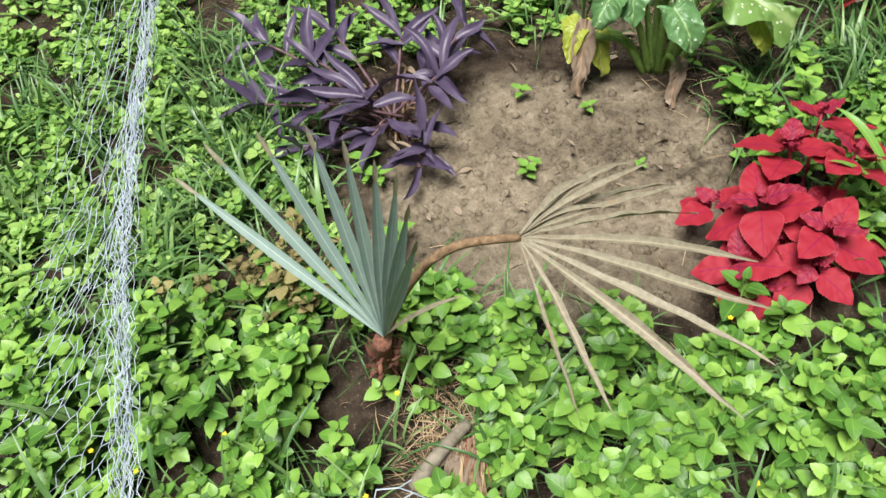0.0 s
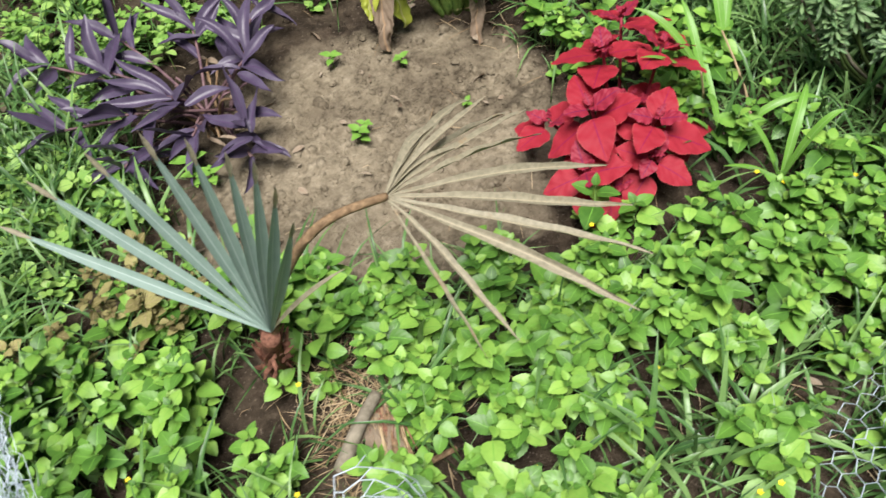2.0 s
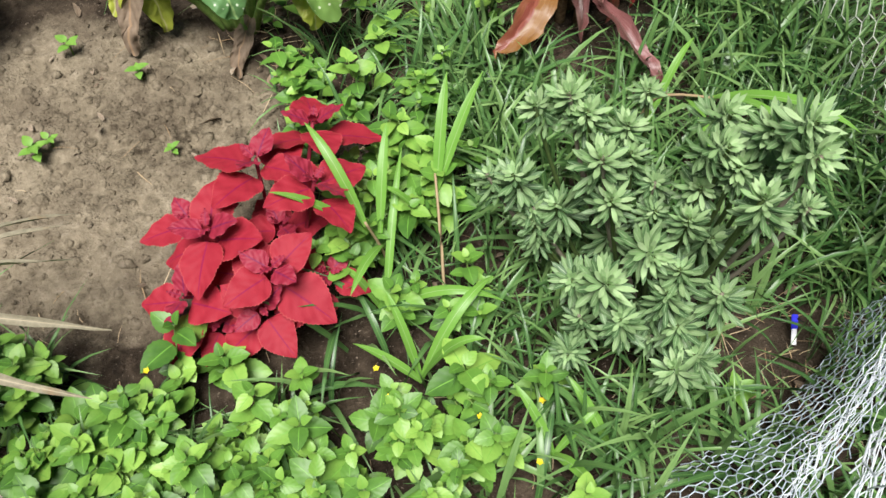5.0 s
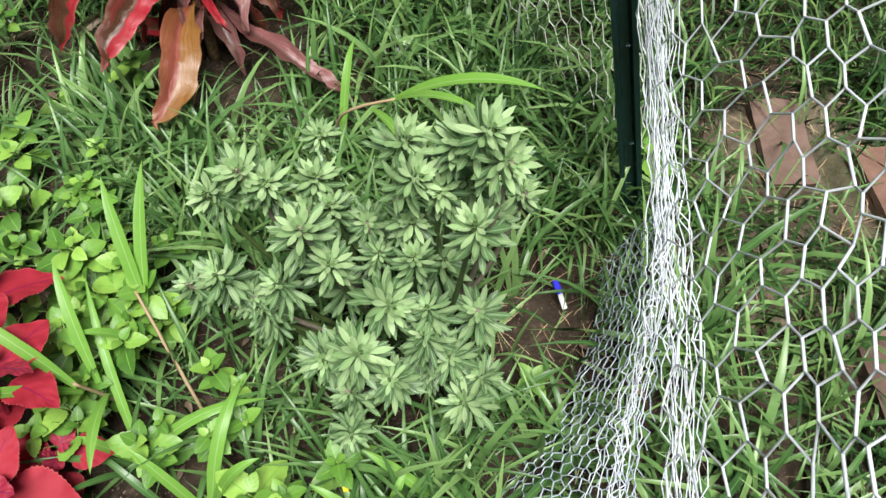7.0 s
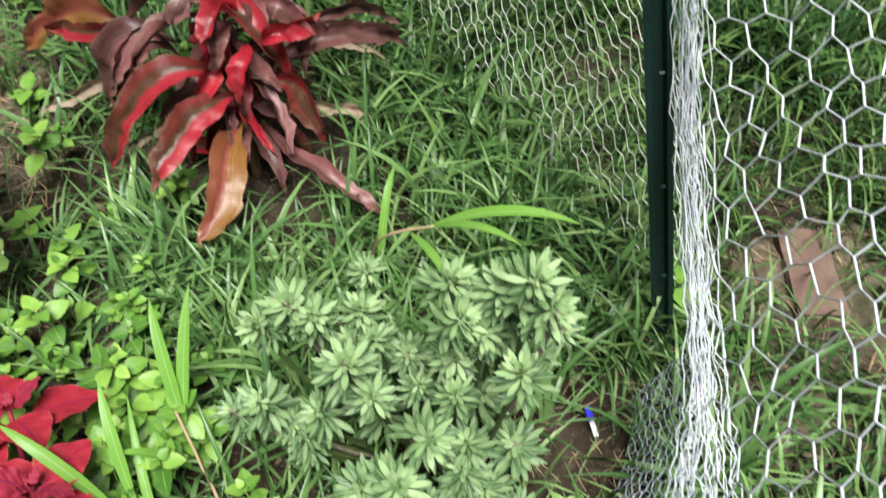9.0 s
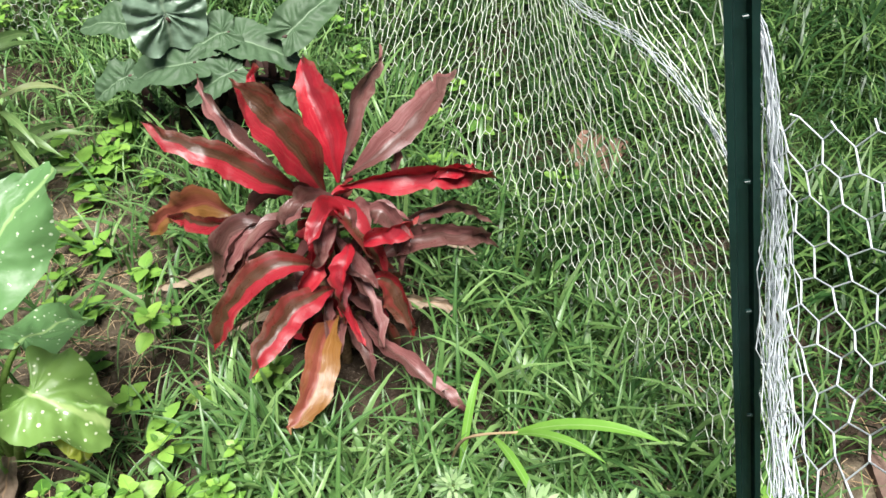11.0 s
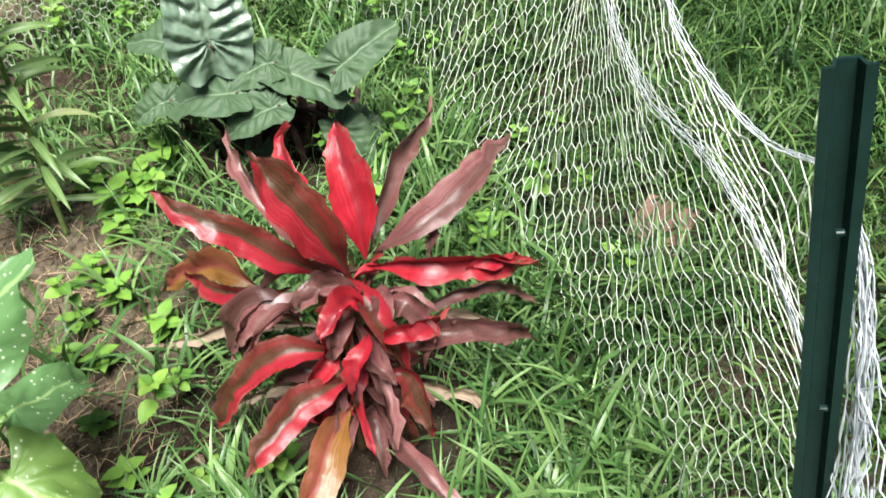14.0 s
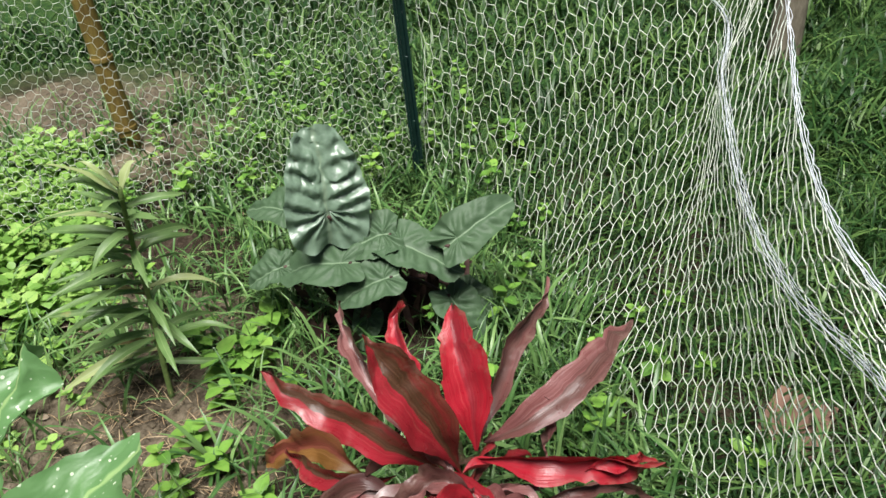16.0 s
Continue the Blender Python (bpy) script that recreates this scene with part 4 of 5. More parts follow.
def make_cordyline():
    plant = thing("red_cordyline", "cordyline with broad scarlet and brown leaves, old ones hanging", "plant")
    rng = np.random.default_rng(41)
    for k, (x, y) in enumerate(((1.76, 1.82), (1.785, 1.845), (1.74, 1.84), (1.795, 1.81))):
        c = Cloth()
        tube(c, [(x, y, -0.02), (x + 0.01, y + 0.02, 0.12), (x + 0.02, y + 0.05, 0.29 - 0.02 * k)], 0.011, 8, 8, 0.008)
        part("cane", c, PETIOLE, plant)
    count = itertools.count()

    def blade(base, mid, tip, width, material, fold):
        """One leaf that passes through base, mid and tip."""
        k = next(count)
        base, mid, tip = np.array(base), np.array(mid), np.array(tip)
        c = Cloth()
        up = np.array((-0.15, -0.72, 0.68)) + rng.normal(0, 0.16, 3)
        hanging = material in (DEAD, TI_OLD)
        leaf(c, base, tip, width * 0.88, shape_ti, 0, fold + rng.uniform(0, 0.25 if width > 0.055 else 0.5), up=up, rows=26, cols=9, mid=2 * mid - (base + tip) / 2, ripple=rng.uniform(0.004, 0.011), waves=rng.uniform(2.5, 6), seed=k * 1.7,
             twist=rng.normal(0, 0.15 if hanging or width > 0.055 else 0.45), curl=rng.uniform(-0.2, 0.4 if width > 0.055 else 0.9), wander=rng.uniform(0.004, 0.018), skew=rng.uniform(0, 0.3), ragged=0.2 if hanging else 0.1)
        crumple(c, k)
        part("leaf", c, material, plant)

    blade((1.800, 1.972, 0.290), (1.717, 2.126, 0.360), (1.714, 2.260, 0.420), 0.034, TI_BROWN, 0.8)
    blade((1.791, 1.943, 0.300), (1.674, 1.973, 0.420), (1.561, 2.042, 0.490), 0.06, TI_MIX, 0.3)
    blade((1.816, 1.931, 0.300), (1.752, 1.943, 0.470), (1.709, 2.012, 0.545), 0.088, TI_MIX, 0.25)
    blade((1.851, 1.966, 0.300), (1.859, 2.018, 0.420), (1.845, 2.106, 0.475), 0.088, TI_RED, 0.2)
    blade((1.810, 1.963, 0.280), (1.773, 2.062, 0.400), (1.820, 2.164, 0.460), 0.05, TI_RED, 0.4)
    blade((1.868, 1.996, 0.280), (1.969, 2.119, 0.340), (2.099, 2.255, 0.360), 0.05, TI_BROWN, 0.4)
    blade((1.873, 1.994, 0.280), (2.007, 1.981, 0.360), (2.198, 2.095, 0.350), 0.066, TI_BROWN, 0.35)
    blade((1.968, 1.985, 0.365), (1.974, 1.972, 0.325), (1.966, 1.952, 0.25), 0.026, TI_BROWN, 0.4)
    blade((1.840, 1.956, 0.300), (1.970, 1.857, 0.340), (2.129, 1.875, 0.240), 0.05, TI_RED, 0.35)
    blade((1.980, 1.845, 0.330), (2.041, 1.847, 0.330), (2.123, 1.867, 0.300), 0.03, TI_RED, 0.4)
    blade((1.679, 2.024, 0.240), (1.611, 2.117, 0.250), (1.529, 2.207, 0.160), 0.07, TI_OLD, 0.2)
    blade((1.725, 2.006, 0.250), (1.625, 2.036, 0.250), (1.560, 2.156, 0.200), 0.036, TI_MIX, 0.3)
    blade((1.724, 1.945, 0.240), (1.639, 1.986, 0.260), (1.580, 1.997, 0.130), 0.07, TI_BROWN, 0.2)
    blade((1.719, 1.939, 0.220), (1.676, 1.972, 0.250), (1.615, 1.982, 0.120), 0.055, TI_BROWN, 0.3)
    blade((1.751, 1.857, 0.220), (1.646, 1.875, 0.240), (1.531, 1.909, 0.080), 0.062, TI_MIX, 0.3)
    blade((1.759, 1.818, 0.200), (1.669, 1.782, 0.220), (1.558, 1.729, 0.170), 0.062, TI_MIX, 0.3)
    blade((1.753, 1.807, 0.140), (1.672, 1.722, 0.150), (1.570, 1.642, 0.090), 0.072, TI_OLD, 0.15)
    blade((1.815, 1.868, 0.33), (1.77, 1.88, 0.352), (1.715, 1.89, 0.30), 0.045, TI_BROWN, 0.5)
    blade((1.803, 1.85, 0.335), (1.772, 1.832, 0.36), (1.73, 1.812, 0.335), 0.045, TI_RED, 0.5)
    blade((1.803, 1.835, 0.270), (1.772, 1.778, 0.275), (1.748, 1.748, 0.20), 0.046, TI_RED, 0.15)
    blade((1.799, 1.887, 0.290), (1.760, 1.862, 0.280), (1.737, 1.881, 0.200), 0.05, TI_RED, 0.3)
    blade((1.817, 1.809, 0.280), (1.859, 1.792, 0.310), (1.947, 1.831, 0.270), 0.042, TI_RED, 0.3)
    blade((1.836, 1.856, 0.290), (1.873, 1.825, 0.310), (1.881, 1.784, 0.200), 0.05, TI_BROWN, 0.25)
    blade((1.826, 1.878, 0.300), (1.839, 1.844, 0.320), (1.822, 1.810, 0.220), 0.036, TI_BROWN, 0.3)
    blade((1.818, 1.825, 0.220), (1.957, 1.797, 0.240), (2.094, 1.785, 0.160), 0.05, TI_BROWN, 0.3)
    blade((1.813, 1.793, 0.200), (1.854, 1.761, 0.200), (1.864, 1.707, 0.100), 0.05, TI_MIX, 0.3)
    blade((1.794, 1.819, 0.100), (1.821, 1.658, 0.100), (1.867, 1.536, 0.050), 0.04, TI_BROWN, 0.3)
    blade((1.788, 2.008, 0.100), (1.637, 2.087, 0.100), (1.463, 2.156, 0.030), 0.028, DEAD, 0.4)
    blade((1.891, 1.921, 0.140), (2.044, 1.936, 0.160), (2.194, 1.928, 0.060), 0.03, TI_BROWN, 0.5)
    blade((1.891, 1.929, 0.100), (2.024, 1.944, 0.100), (2.089, 1.855, 0.030), 0.026, DEAD, 0.5)
    blade((1.825, 1.876, 0.080), (1.925, 1.801, 0.080), (1.981, 1.754, 0.020), 0.026, DEAD, 0.5)
    blade((1.760, 1.935, 0.080), (1.643, 1.934, 0.080), (1.569, 1.975, 0.020), 0.026, DEAD, 0.5)
    for k in range(46):
        a = k * 2.4
        h = 0.04 + 0.0062 * k
        b = np.array((1.775 + 0.0006 * k, 1.83 + 0.0022 * k, h))
        reach = rng.uniform(0.07, 0.2)
        tip = b + (math.cos(a) * reach, math.sin(a) * reach, rng.uniform(-0.16, 0.05))
        tip[2] = max(tip[2], 0.02)
        c = Cloth()
        leaf(c, b, tip, rng.uniform(0.016, 0.044), shape_ti, rng.uniform(0.03, 0.1), 0.5, up=np.array((-0.1, -0.3, 0.9)) + rng.normal(0, 0.4, 3), rows=16, cols=7,
             ripple=0.006, waves=3.5, seed=k, twist=rng.normal(0, 0.8), curl=0.5, ragged=0.1)
        crumple(c, k + 60)
        part("leaf", c, (TI_BROWN, TI_MIX, TI_BROWN, TI_BROWN, TI_MIX, TI_BROWN, TI_RED, TI_BROWN, TI_MIX)[k % 9], plant)


make_cordyline()


# ---- dark taro ----
def make_taro():
    plant = thing("dark_taro", "dark metallic green elephant ear with one upright ribbed leaf", "plant")
    root = np.array((1.86, 2.80, 0.0))

    def spread(base, tip, width, up, upright=False):
        """One stalk with its leaf."""
        c = Cloth()
        if upright:
            disc_leaf(c, base, tip, width, up, 0.36, 0.25, 0.04, 0.0085, 6, 0.009, 9, 0.03, 1, 30, 120, 0.0)
            crumple(c, 5, 0.9)
        else:
            disc_leaf(c, lerp(base, tip, -0.25), lerp(base, tip, 1.0), width * 0.9, up, 0.34, 0.45, 0.06, 0.0045, 6, 0.007, 7, 0.04, width * 99, 18, 72, 0.12)
            crumple(c, width * 50, 0.45)
        part("leaf", c, TARO_SILVER if upright else TARO, plant)
        c = Cloth()
        b = np.array(lerp(base, tip, 0.35 if upright else 0.05)) - (0, 0, 0.006)
        tube(c, [root + (b - root) * (0.2, 0.2, 0), lerp(root, b, 0.5) + np.array((0, 0.02, 0.04)), b], 0.008, 7, 8, 0.004)
        part("stalk", c, TARO_STEM, plant)

    spread((1.752, 2.655, 0.245), (1.775, 2.72, 0.535), 0.192, (0.03, -0.8, 0.5), True)
    spread((1.793, 2.62, 0.25), (1.616, 2.73, 0.22), 0.16, (0, -0.4, 1))
    spread((1.866, 2.55, 0.24), (1.719, 2.58, 0.2), 0.12, (0, -0.4, 1))
    spread((1.891, 2.64, 0.29), (1.77, 2.66, 0.27), 0.14, (0, -0.4, 1))
    spread((1.88, 2.63, 0.28), (2.01, 2.51, 0.25), 0.14, (0.1, -0.4, 1))
    spread((1.985, 2.545, 0.285), (2.135, 2.545, 0.375), 0.125, (-0.1, -0.6, 0.9))
    spread((1.65, 2.74, 0.2), (1.545, 2.76, 0.18), 0.11, (0, -0.4, 1))
    spread((1.70, 2.85, 0.27), (1.585, 2.97, 0.27), 0.12, (0, -0.5, 1))
    spread((1.985, 2.56, 0.15), (2.03, 2.455, 0.07), 0.12, (0, -0.4, 1))
    spread((2.03, 2.60, 0.12), (2.10, 2.53, 0.07), 0.09, (0, -0.4, 1))
    spread((1.81, 2.62, 0.1), (1.77, 2.56, 0.05), 0.08, (0, -0.5, 1))
    for k in range(60):
        a, r = rng.uniform(0, 6.28), rng.uniform(0.02, 0.16)
        p = root + (r * math.cos(a) * 1.4, r * math.sin(a) - 0.08, 0)
        c = Cloth()
        leaf(c, p, p + (rng.normal(0, 0.05), rng.normal(0, 0.04), rng.uniform(0.08, 0.23)), rng.uniform(0.016, 0.036), shape_lance, 0.0, 0.4, up=(0, -1, 0.2), rows=6, cols=3)
        part("dead_sheath", c, TARO_STEM, plant)


make_taro()


# ---- lily stalk ----
def make_lily():
    plant = thing("lily_plant", "leafy lily stalk with narrow drooping green leaves", "plant")
    line = [(1.333, 2.625, -0.02), (1.34, 2.64, 0.12), (1.352, 2.65, 0.26), (1.36, 2.63, 0.42), (1.376, 2.585, 0.56)]
    c = Cloth()
    tube(c, line, 0.0072, 8, 14, 0.0048)
    part("stalk", c, LILY_STALK, plant)
    for k in range(50):
        s = 0.2 + 0.8 * k / 49
        p = smooth_line(line, s)
        a = k * 2.39996 + rng.normal(0, 0.3)
        ln = rng.uniform(0.19, 0.27) * (1 - 0.2 * s - 0.3 * s ** 4)
        d = np.array((math.cos(a) - 0.6, 0.45 * math.sin(a) + 0.05, 0))
        far = np.linalg.norm(d)
        d /= far
        # those turned to the light are long and level, the rest short and hanging
        ln *= 0.6 + 0.36 * far
        rise = 0.3 - 0.5 * (1 - s) + 3.2 * max(0, s - 0.8) + rng.normal(0, 0.14)
        tip = p + d * ln * math.cos(rise) + (0, 0, ln * math.sin(rise) - 0.03)
        tip[2] = max(tip[2], 0.02)
        c = Cloth()
        leaf(c, p, tip, rng.uniform(0.018, 0.029), shape_lance, ln * rng.uniform(0.16, 0.3), 0.35, up=np.array((0, -0.25, 1)) + rng.normal(0, 0.2, 3), rows=12, cols=5, twist=rng.normal(0, 0.4), wander=0.006, seed=k, ripple=0.0015)
        part("leaf", c, LILY_YOUNG if s > 0.95 or k % 17 == 4 else WITHER if k % 13 == 6 and s < 0.7 else LILY, plant)


make_lily()


# ---- speckled arum ----
def make_arum():
    plant = thing("speckled_arum", "arum with large pale-speckled green leaves, some turning yellow", "plant")
    root = np.array((1.13, 1.95, 0.0))
    count = itertools.count()

    def spread(base, tip, width, material, up, wave=0.012):
        """One stalk with its leaf."""
        k = next(count)
        c = Cloth()
        disc_leaf(c, lerp(base, tip, -0.2), tip, width, up, 0.3, 0.1 if material in (ARUM_YELLOW, DEAD) else 0.7, 0.08, 0.0012, 6, wave, 4 + k % 3, 0.03, k * 1.3, 14, 72)
        crumple(c, k * 0.7, 0.8)
        part("leaf", c, material, plant)
        b = np.array(lerp(base, tip, 0.08)) - (0, 0, 0.004)
        c = Cloth()
        tube(c, [root + (b - root) * (0.15, 0.15, 0) - (0, 0, 0.02), lerp(root, b, 0.5) + np.array((0, 0, 0.03)), b], 0.010, 7, 8, 0.0045)
        part("stalk", c, STEM, plant)

    spread((1.24, 1.80, 0.49), (1.4, 1.848, 0.62), 0.15, ARUM, (-0.2, -0.5, 0.8), 0.026)
    spread((1.15, 2.07, 0.44), (1.255, 2.15, 0.57), 0.135, ARUM, (-0.5, -0.3, 0.8), 0.028)
    spread((1.235, 1.845, 0.25), (1.335, 1.735, 0.21), 0.155, ARUM_PALE, (0.1, -0.4, 1), 0.04)
    spread((1.24, 1.93, 0.26), (1.372, 2.09, 0.14), 0.12, ARUM, (-0.1, -0.35, 0.9), 0.018)
    spread((1.115, 1.86, 0.23), (1.146, 1.775, 0.17), 0.085, ARUM, (0, -0.5, 1))
    spread((1.06, 1.93, 0.26), (1.035, 1.865, 0.21), 0.08, ARUM, (0, -0.5, 1))
    spread((1.01, 1.91, 0.25), (0.955, 1.885, 0.21), 0.075, ARUM, (-0.1, -0.4, 1))
    spread((1.16, 1.98, 0.3), (1.13, 1.87, 0.26), 0.12, ARUM, (0, -0.4, 1))
    spread((0.975, 1.965, 0.13), (1.005, 1.90, 0.05), 0.06, ARUM_YELLOW, (0, -0.3, 1), 0.006)
    spread((1.275, 1.80, 0.205), (1.288, 1.735, 0.15), 0.06, ARUM_YELLOW, (0, -0.5, 1), 0.006)
    spread((0.95, 1.98, 0.15), (0.90, 1.92, 0.12), 0.06, ARUM_YELLOW, (0, -0.3, 1), 0.006)
    spread((0.955, 1.95, 0.14), (0.918, 1.87, 0.02), 0.05, DEAD, (0, -0.5, 1), 0.006)
    spread((1.15, 1.87, 0.06), (1.105, 1.79, 0.012), 0.035, DEAD, (0, -0.4, 1), 0.005)


make_arum()


# ---- broad weed grass ----
def make_weed_grass(base, blades, stem=None):
    plant = thing("broad_grass_weed", "tall weed grass with broad bright green arching blades", "grass", "broad weed grasses")
    if stem:
        c = Cloth()
        tube(c, stem, 0.003, 6, 10, 0.002)
        part("stem", c, STRAW, plant)
    for start, tip, sag, width in blades:
        c = Cloth()
        leaf(c, start, tip, width, shape_strap, sag, 0.3, rows=12, cols=3, twist=rng.normal(0, 0.4))
        part("blade", c, WEED, plant)
    return plant


make_weed_grass((1.33, 1.34, 0), [((1.30, 1.30, 0.14), (1.176, 1.325, 0.25), 0.04, 0.016), ((1.30, 1.30, 0.16), (1.24, 1.43, 0.26), 0.06, 0.016),
                                 ((1.32, 1.31, 0.12), (1.36, 1.44, 0.22), 0.04, 0.016), ((1.32, 1.3, 0.1), (1.26, 1.2, 0.14), 0.04, 0.014)],
                [(1.33, 1.30, -0.02), (1.32, 1.30, 0.08), (1.30, 1.30, 0.17)])
make_weed_grass((1.42, 1.36, 0), [((1.42, 1.37, 0.12), (1.52, 1.49, 0.24), 0.03, 0.018), ((1.42, 1.37, 0.12), (1.465, 1.50, 0.24), 0.04, 0.018),
                                 ((1.40, 1.33, 0.08), (1.33, 1.36, 0.17), 0.05, 0.014)], [(1.40, 1.22, -0.02), (1.41, 1.29, 0.08), (1.42, 1.38, 0.15)])
make_weed_grass((1.34, 1.1, 0), [((1.34, 1.10, 0.03), (1.47, 1.20, 0.12), 0.10, 0.017), ((1.34, 1.10, 0.03), (1.43, 1.08, 0.17), 0.09, 0.016),
                                ((1.34, 1.10, 0.02), (1.31, 1.20, 0.14), 0.05, 0.014), ((1.34, 1.10, 0.02), (1.25, 1.16, 0.07), 0.03, 0.015)])
make_weed_grass((1.83, 1.45, 0), [((1.86, 1.40, 0.19), (2.0, 1.23, 0.27), 0.07, 0.02), ((1.86, 1.40, 0.19), (1.91, 1.25, 0.27), 0.05, 0.016),
                                 ((1.84, 1.42, 0.17), (1.81, 1.24, 0.2), 0.05, 0.014), ((1.8, 1.46, 0.05), (1.9, 1.55, 0.17), 0.08, 0.014)],
                [(1.80, 1.50, 0.0), (1.81, 1.46, 0.14), (1.87, 1.39, 0.2)])
make_weed_grass((1.5, 0.97, 0), [((1.5, 0.95, 0.03), (1.46, 1.04, 0.1), 0.04, 0.014), ((1.5, 0.95, 0.03), (1.54, 0.87, 0.07), 0.04, 0.016),
                                ((1.5, 0.95, 0.02), (1.58, 0.99, 0.08), 0.03, 0.012)])

make_weed_grass((1.305, 1.22, 0), [((1.305, 1.22, 0.03), (1.481, 1.165, 0.10), 0.11, 0.015), ((1.305, 1.22, 0.03), (1.248, 1.286, 0.09), 0.05, 0.014),
                                  ((1.307, 1.222, 0.03), (1.378, 1.434, 0.16), 0.06, 0.013), ((1.582, 0.942, 0.02), (1.537, 1.035, 0.1), 0.03, 0.015)])


def make_seedling(x, y, size, pairs, label):
    plant = thing("weed_seedling", label, "weed", "weed seedlings")
    z = ground_height(x, y)
    c = Cloth()
    tube(c, [(x, y, z - 0.01), (x, y + 0.004, z + size * 0.6), (x + 0.004, y, z + size)], 0.0018, 5, 4, 0.0012)
    part("stem", c, STEM, plant)
    for k in range(pairs):
        for side in (0, math.pi):
            a = k * 1.5 + side + x * 7
            p = np.array((x, y, z + size * (1 - 0.3 * k)))
            c = Cloth()
            leaf(c, p, p + (math.cos(a) * size * 0.8, math.sin(a) * size * 0.8, 0.12 * size), size * 0.55, shape_ovate, 0.004, 0.2, rows=7, cols=3)
            part("leaf", c, COVER, plant)


for sx, sy, ss, sp in ((0.336, 1.546, 0.04, 2), (0.416, 1.808, 0.05, 2), (0.415, 1.77, 0.04, 2), (0.443, 1.751, 0.04, 2), (0.263, 1.869, 0.06, 2), (0.455, 1.57, 0.05, 2),
                       (0.748, 1.675, 0.035, 3), (0.77, 1.70, 0.025, 2), (0.985, 1.645, 0.022, 2), (0.93, 1.84, 0.03, 2), (0.80, 1.93, 0.035, 2), (1.79, 0.985, 0.04, 3),
                       (1.36, 2.2, 0.05, 3), (1.33, 2.05, 0.045, 3), (1.42, 2.36, 0.06, 3), (1.45, 2.55, 0.06, 3), (1.52, 2.62, 0.06, 3), (1.60, 2.55, 0.05, 3),
                       (1.37, 1.90, 0.05, 3), (1.41, 1.82, 0.05, 3), (2.2, 2.2, 0.06, 3), (1.33, 2.32, 0.05, 3)):
    make_seedling(sx, sy, ss, sp, "small bright green weed seedling with paired leaves on soil")
for sx, sy, ss in ((1.42, 2.74, 0.07), (1.46, 2.64, 0.08), (1.59, 2.75, 0.08), (1.53, 2.69, 0.07), (1.38, 2.44, 0.06), (1.49, 2.24, 0.06), (2.52, 2.47, 0.045), (2.48, 2.26, 0.04)):
    make_seedling(sx, sy, ss, 4, "tall yellow-green weed with broad leaves in thin grass")


# ---- posts, cane and tree ----
def make_post(base, top, yaw):
    """A pressed steel U-post with two flanges."""
    post = thing("fence_post", "dark green enamelled steel U-post holding wire netting", "post", "fence posts")
    base, top = np.array(base), np.array(top)
    axis = (top - base) / np.linalg.norm(top - base)
    a = np.array((math.cos(yaw), math.sin(yaw), 0.0))
    a -= axis * (a @ axis)
    a /= np.linalg.norm(a)
    b = np.cross(axis, a)
    outline = [(-0.0165, 0.0), (-0.009, 0.0), (-0.006, 0.011), (0.006, 0.011), (0.009, 0.0), (0.0165, 0.0), (0.0165, 0.0025), (0.011, 0.0028), (0.008, 0.0138),
               (-0.008, 0.0138), (-0.011, 0.0028), (-0.0165, 0.0025)]
    bm = bmesh.new()
    rings = []
    for s in (0.0, 0.25, 0.5, 0.75, 1.0):
        c = base + (top - base) * s
        rings.append([bm.verts.new(c + a * u + b * v) for u, v in outline])
    n = len(outline)
    for r in range(4):
        for k in range(n):
            bm.faces.new((rings[r][k], rings[r][(k + 1) % n], rings[r + 1][(k + 1) % n], rings[r + 1][k]))
    bm.faces.new(rings[0][::-1])
    bm.faces.new(rings[-1])
    bmesh.ops.recalc_face_normals(bm, faces=bm.faces)
    part("channel", bm, ENAMEL, post)
    for k in range(5):
        c = base + (top - base) * (0.25 + 0.16 * k)
        bm = bmesh.new()
        bmesh.ops.create_cube(bm, size=1.0)
        m = Matrix((a, b, axis)).transposed().to_4x4()
        bmesh.ops.transform(bm, matrix=Matrix.Translation(c - b * 0.004 + a * 0.002) @ m @ Matrix.Diagonal((0.007, 0.005, 0.004, 1)), verts=bm.verts)
        bmesh.ops.bevel(bm, geom=bm.edges[:], offset=0.0008, segments=1, affect="EDGES")
        part("lug", bm, ENAMEL, post)
    return post


make_post((2.118, 1.078, -0.1), (2.003, 1.312, 1.02), radians(-35))
make_post((2.128, 3.30, -0.1), (2.105, 3.33, 1.15), radians(0))


def make_cane():
    cane = thing("bamboo_cane", "thick yellow-brown bamboo cane pushed into the soil", "cane")
    c = Cloth()
    line = [(1.26, 3.99, -0.05), (1.245, 4.0, 0.35), (1.235, 4.01, 0.8), (1.22, 4.02, 1.3)]
    tube(c, line, 0.036, 12, 12, 0.03)
    part("culm", c, BAMBOO, cane)
    for z in (0.12, 0.37, 0.62, 0.87, 1.12):
        c = Cloth()
        p = smooth_line(line, (z + 0.05) / 1.35)
        tube(c, [p - (0, 0, 0.008), p, p + (0, 0, 0.008)], 0.0385, 12, 4, 0.038)
        part("node_ring", c, BAMBOO, cane)


make_cane()


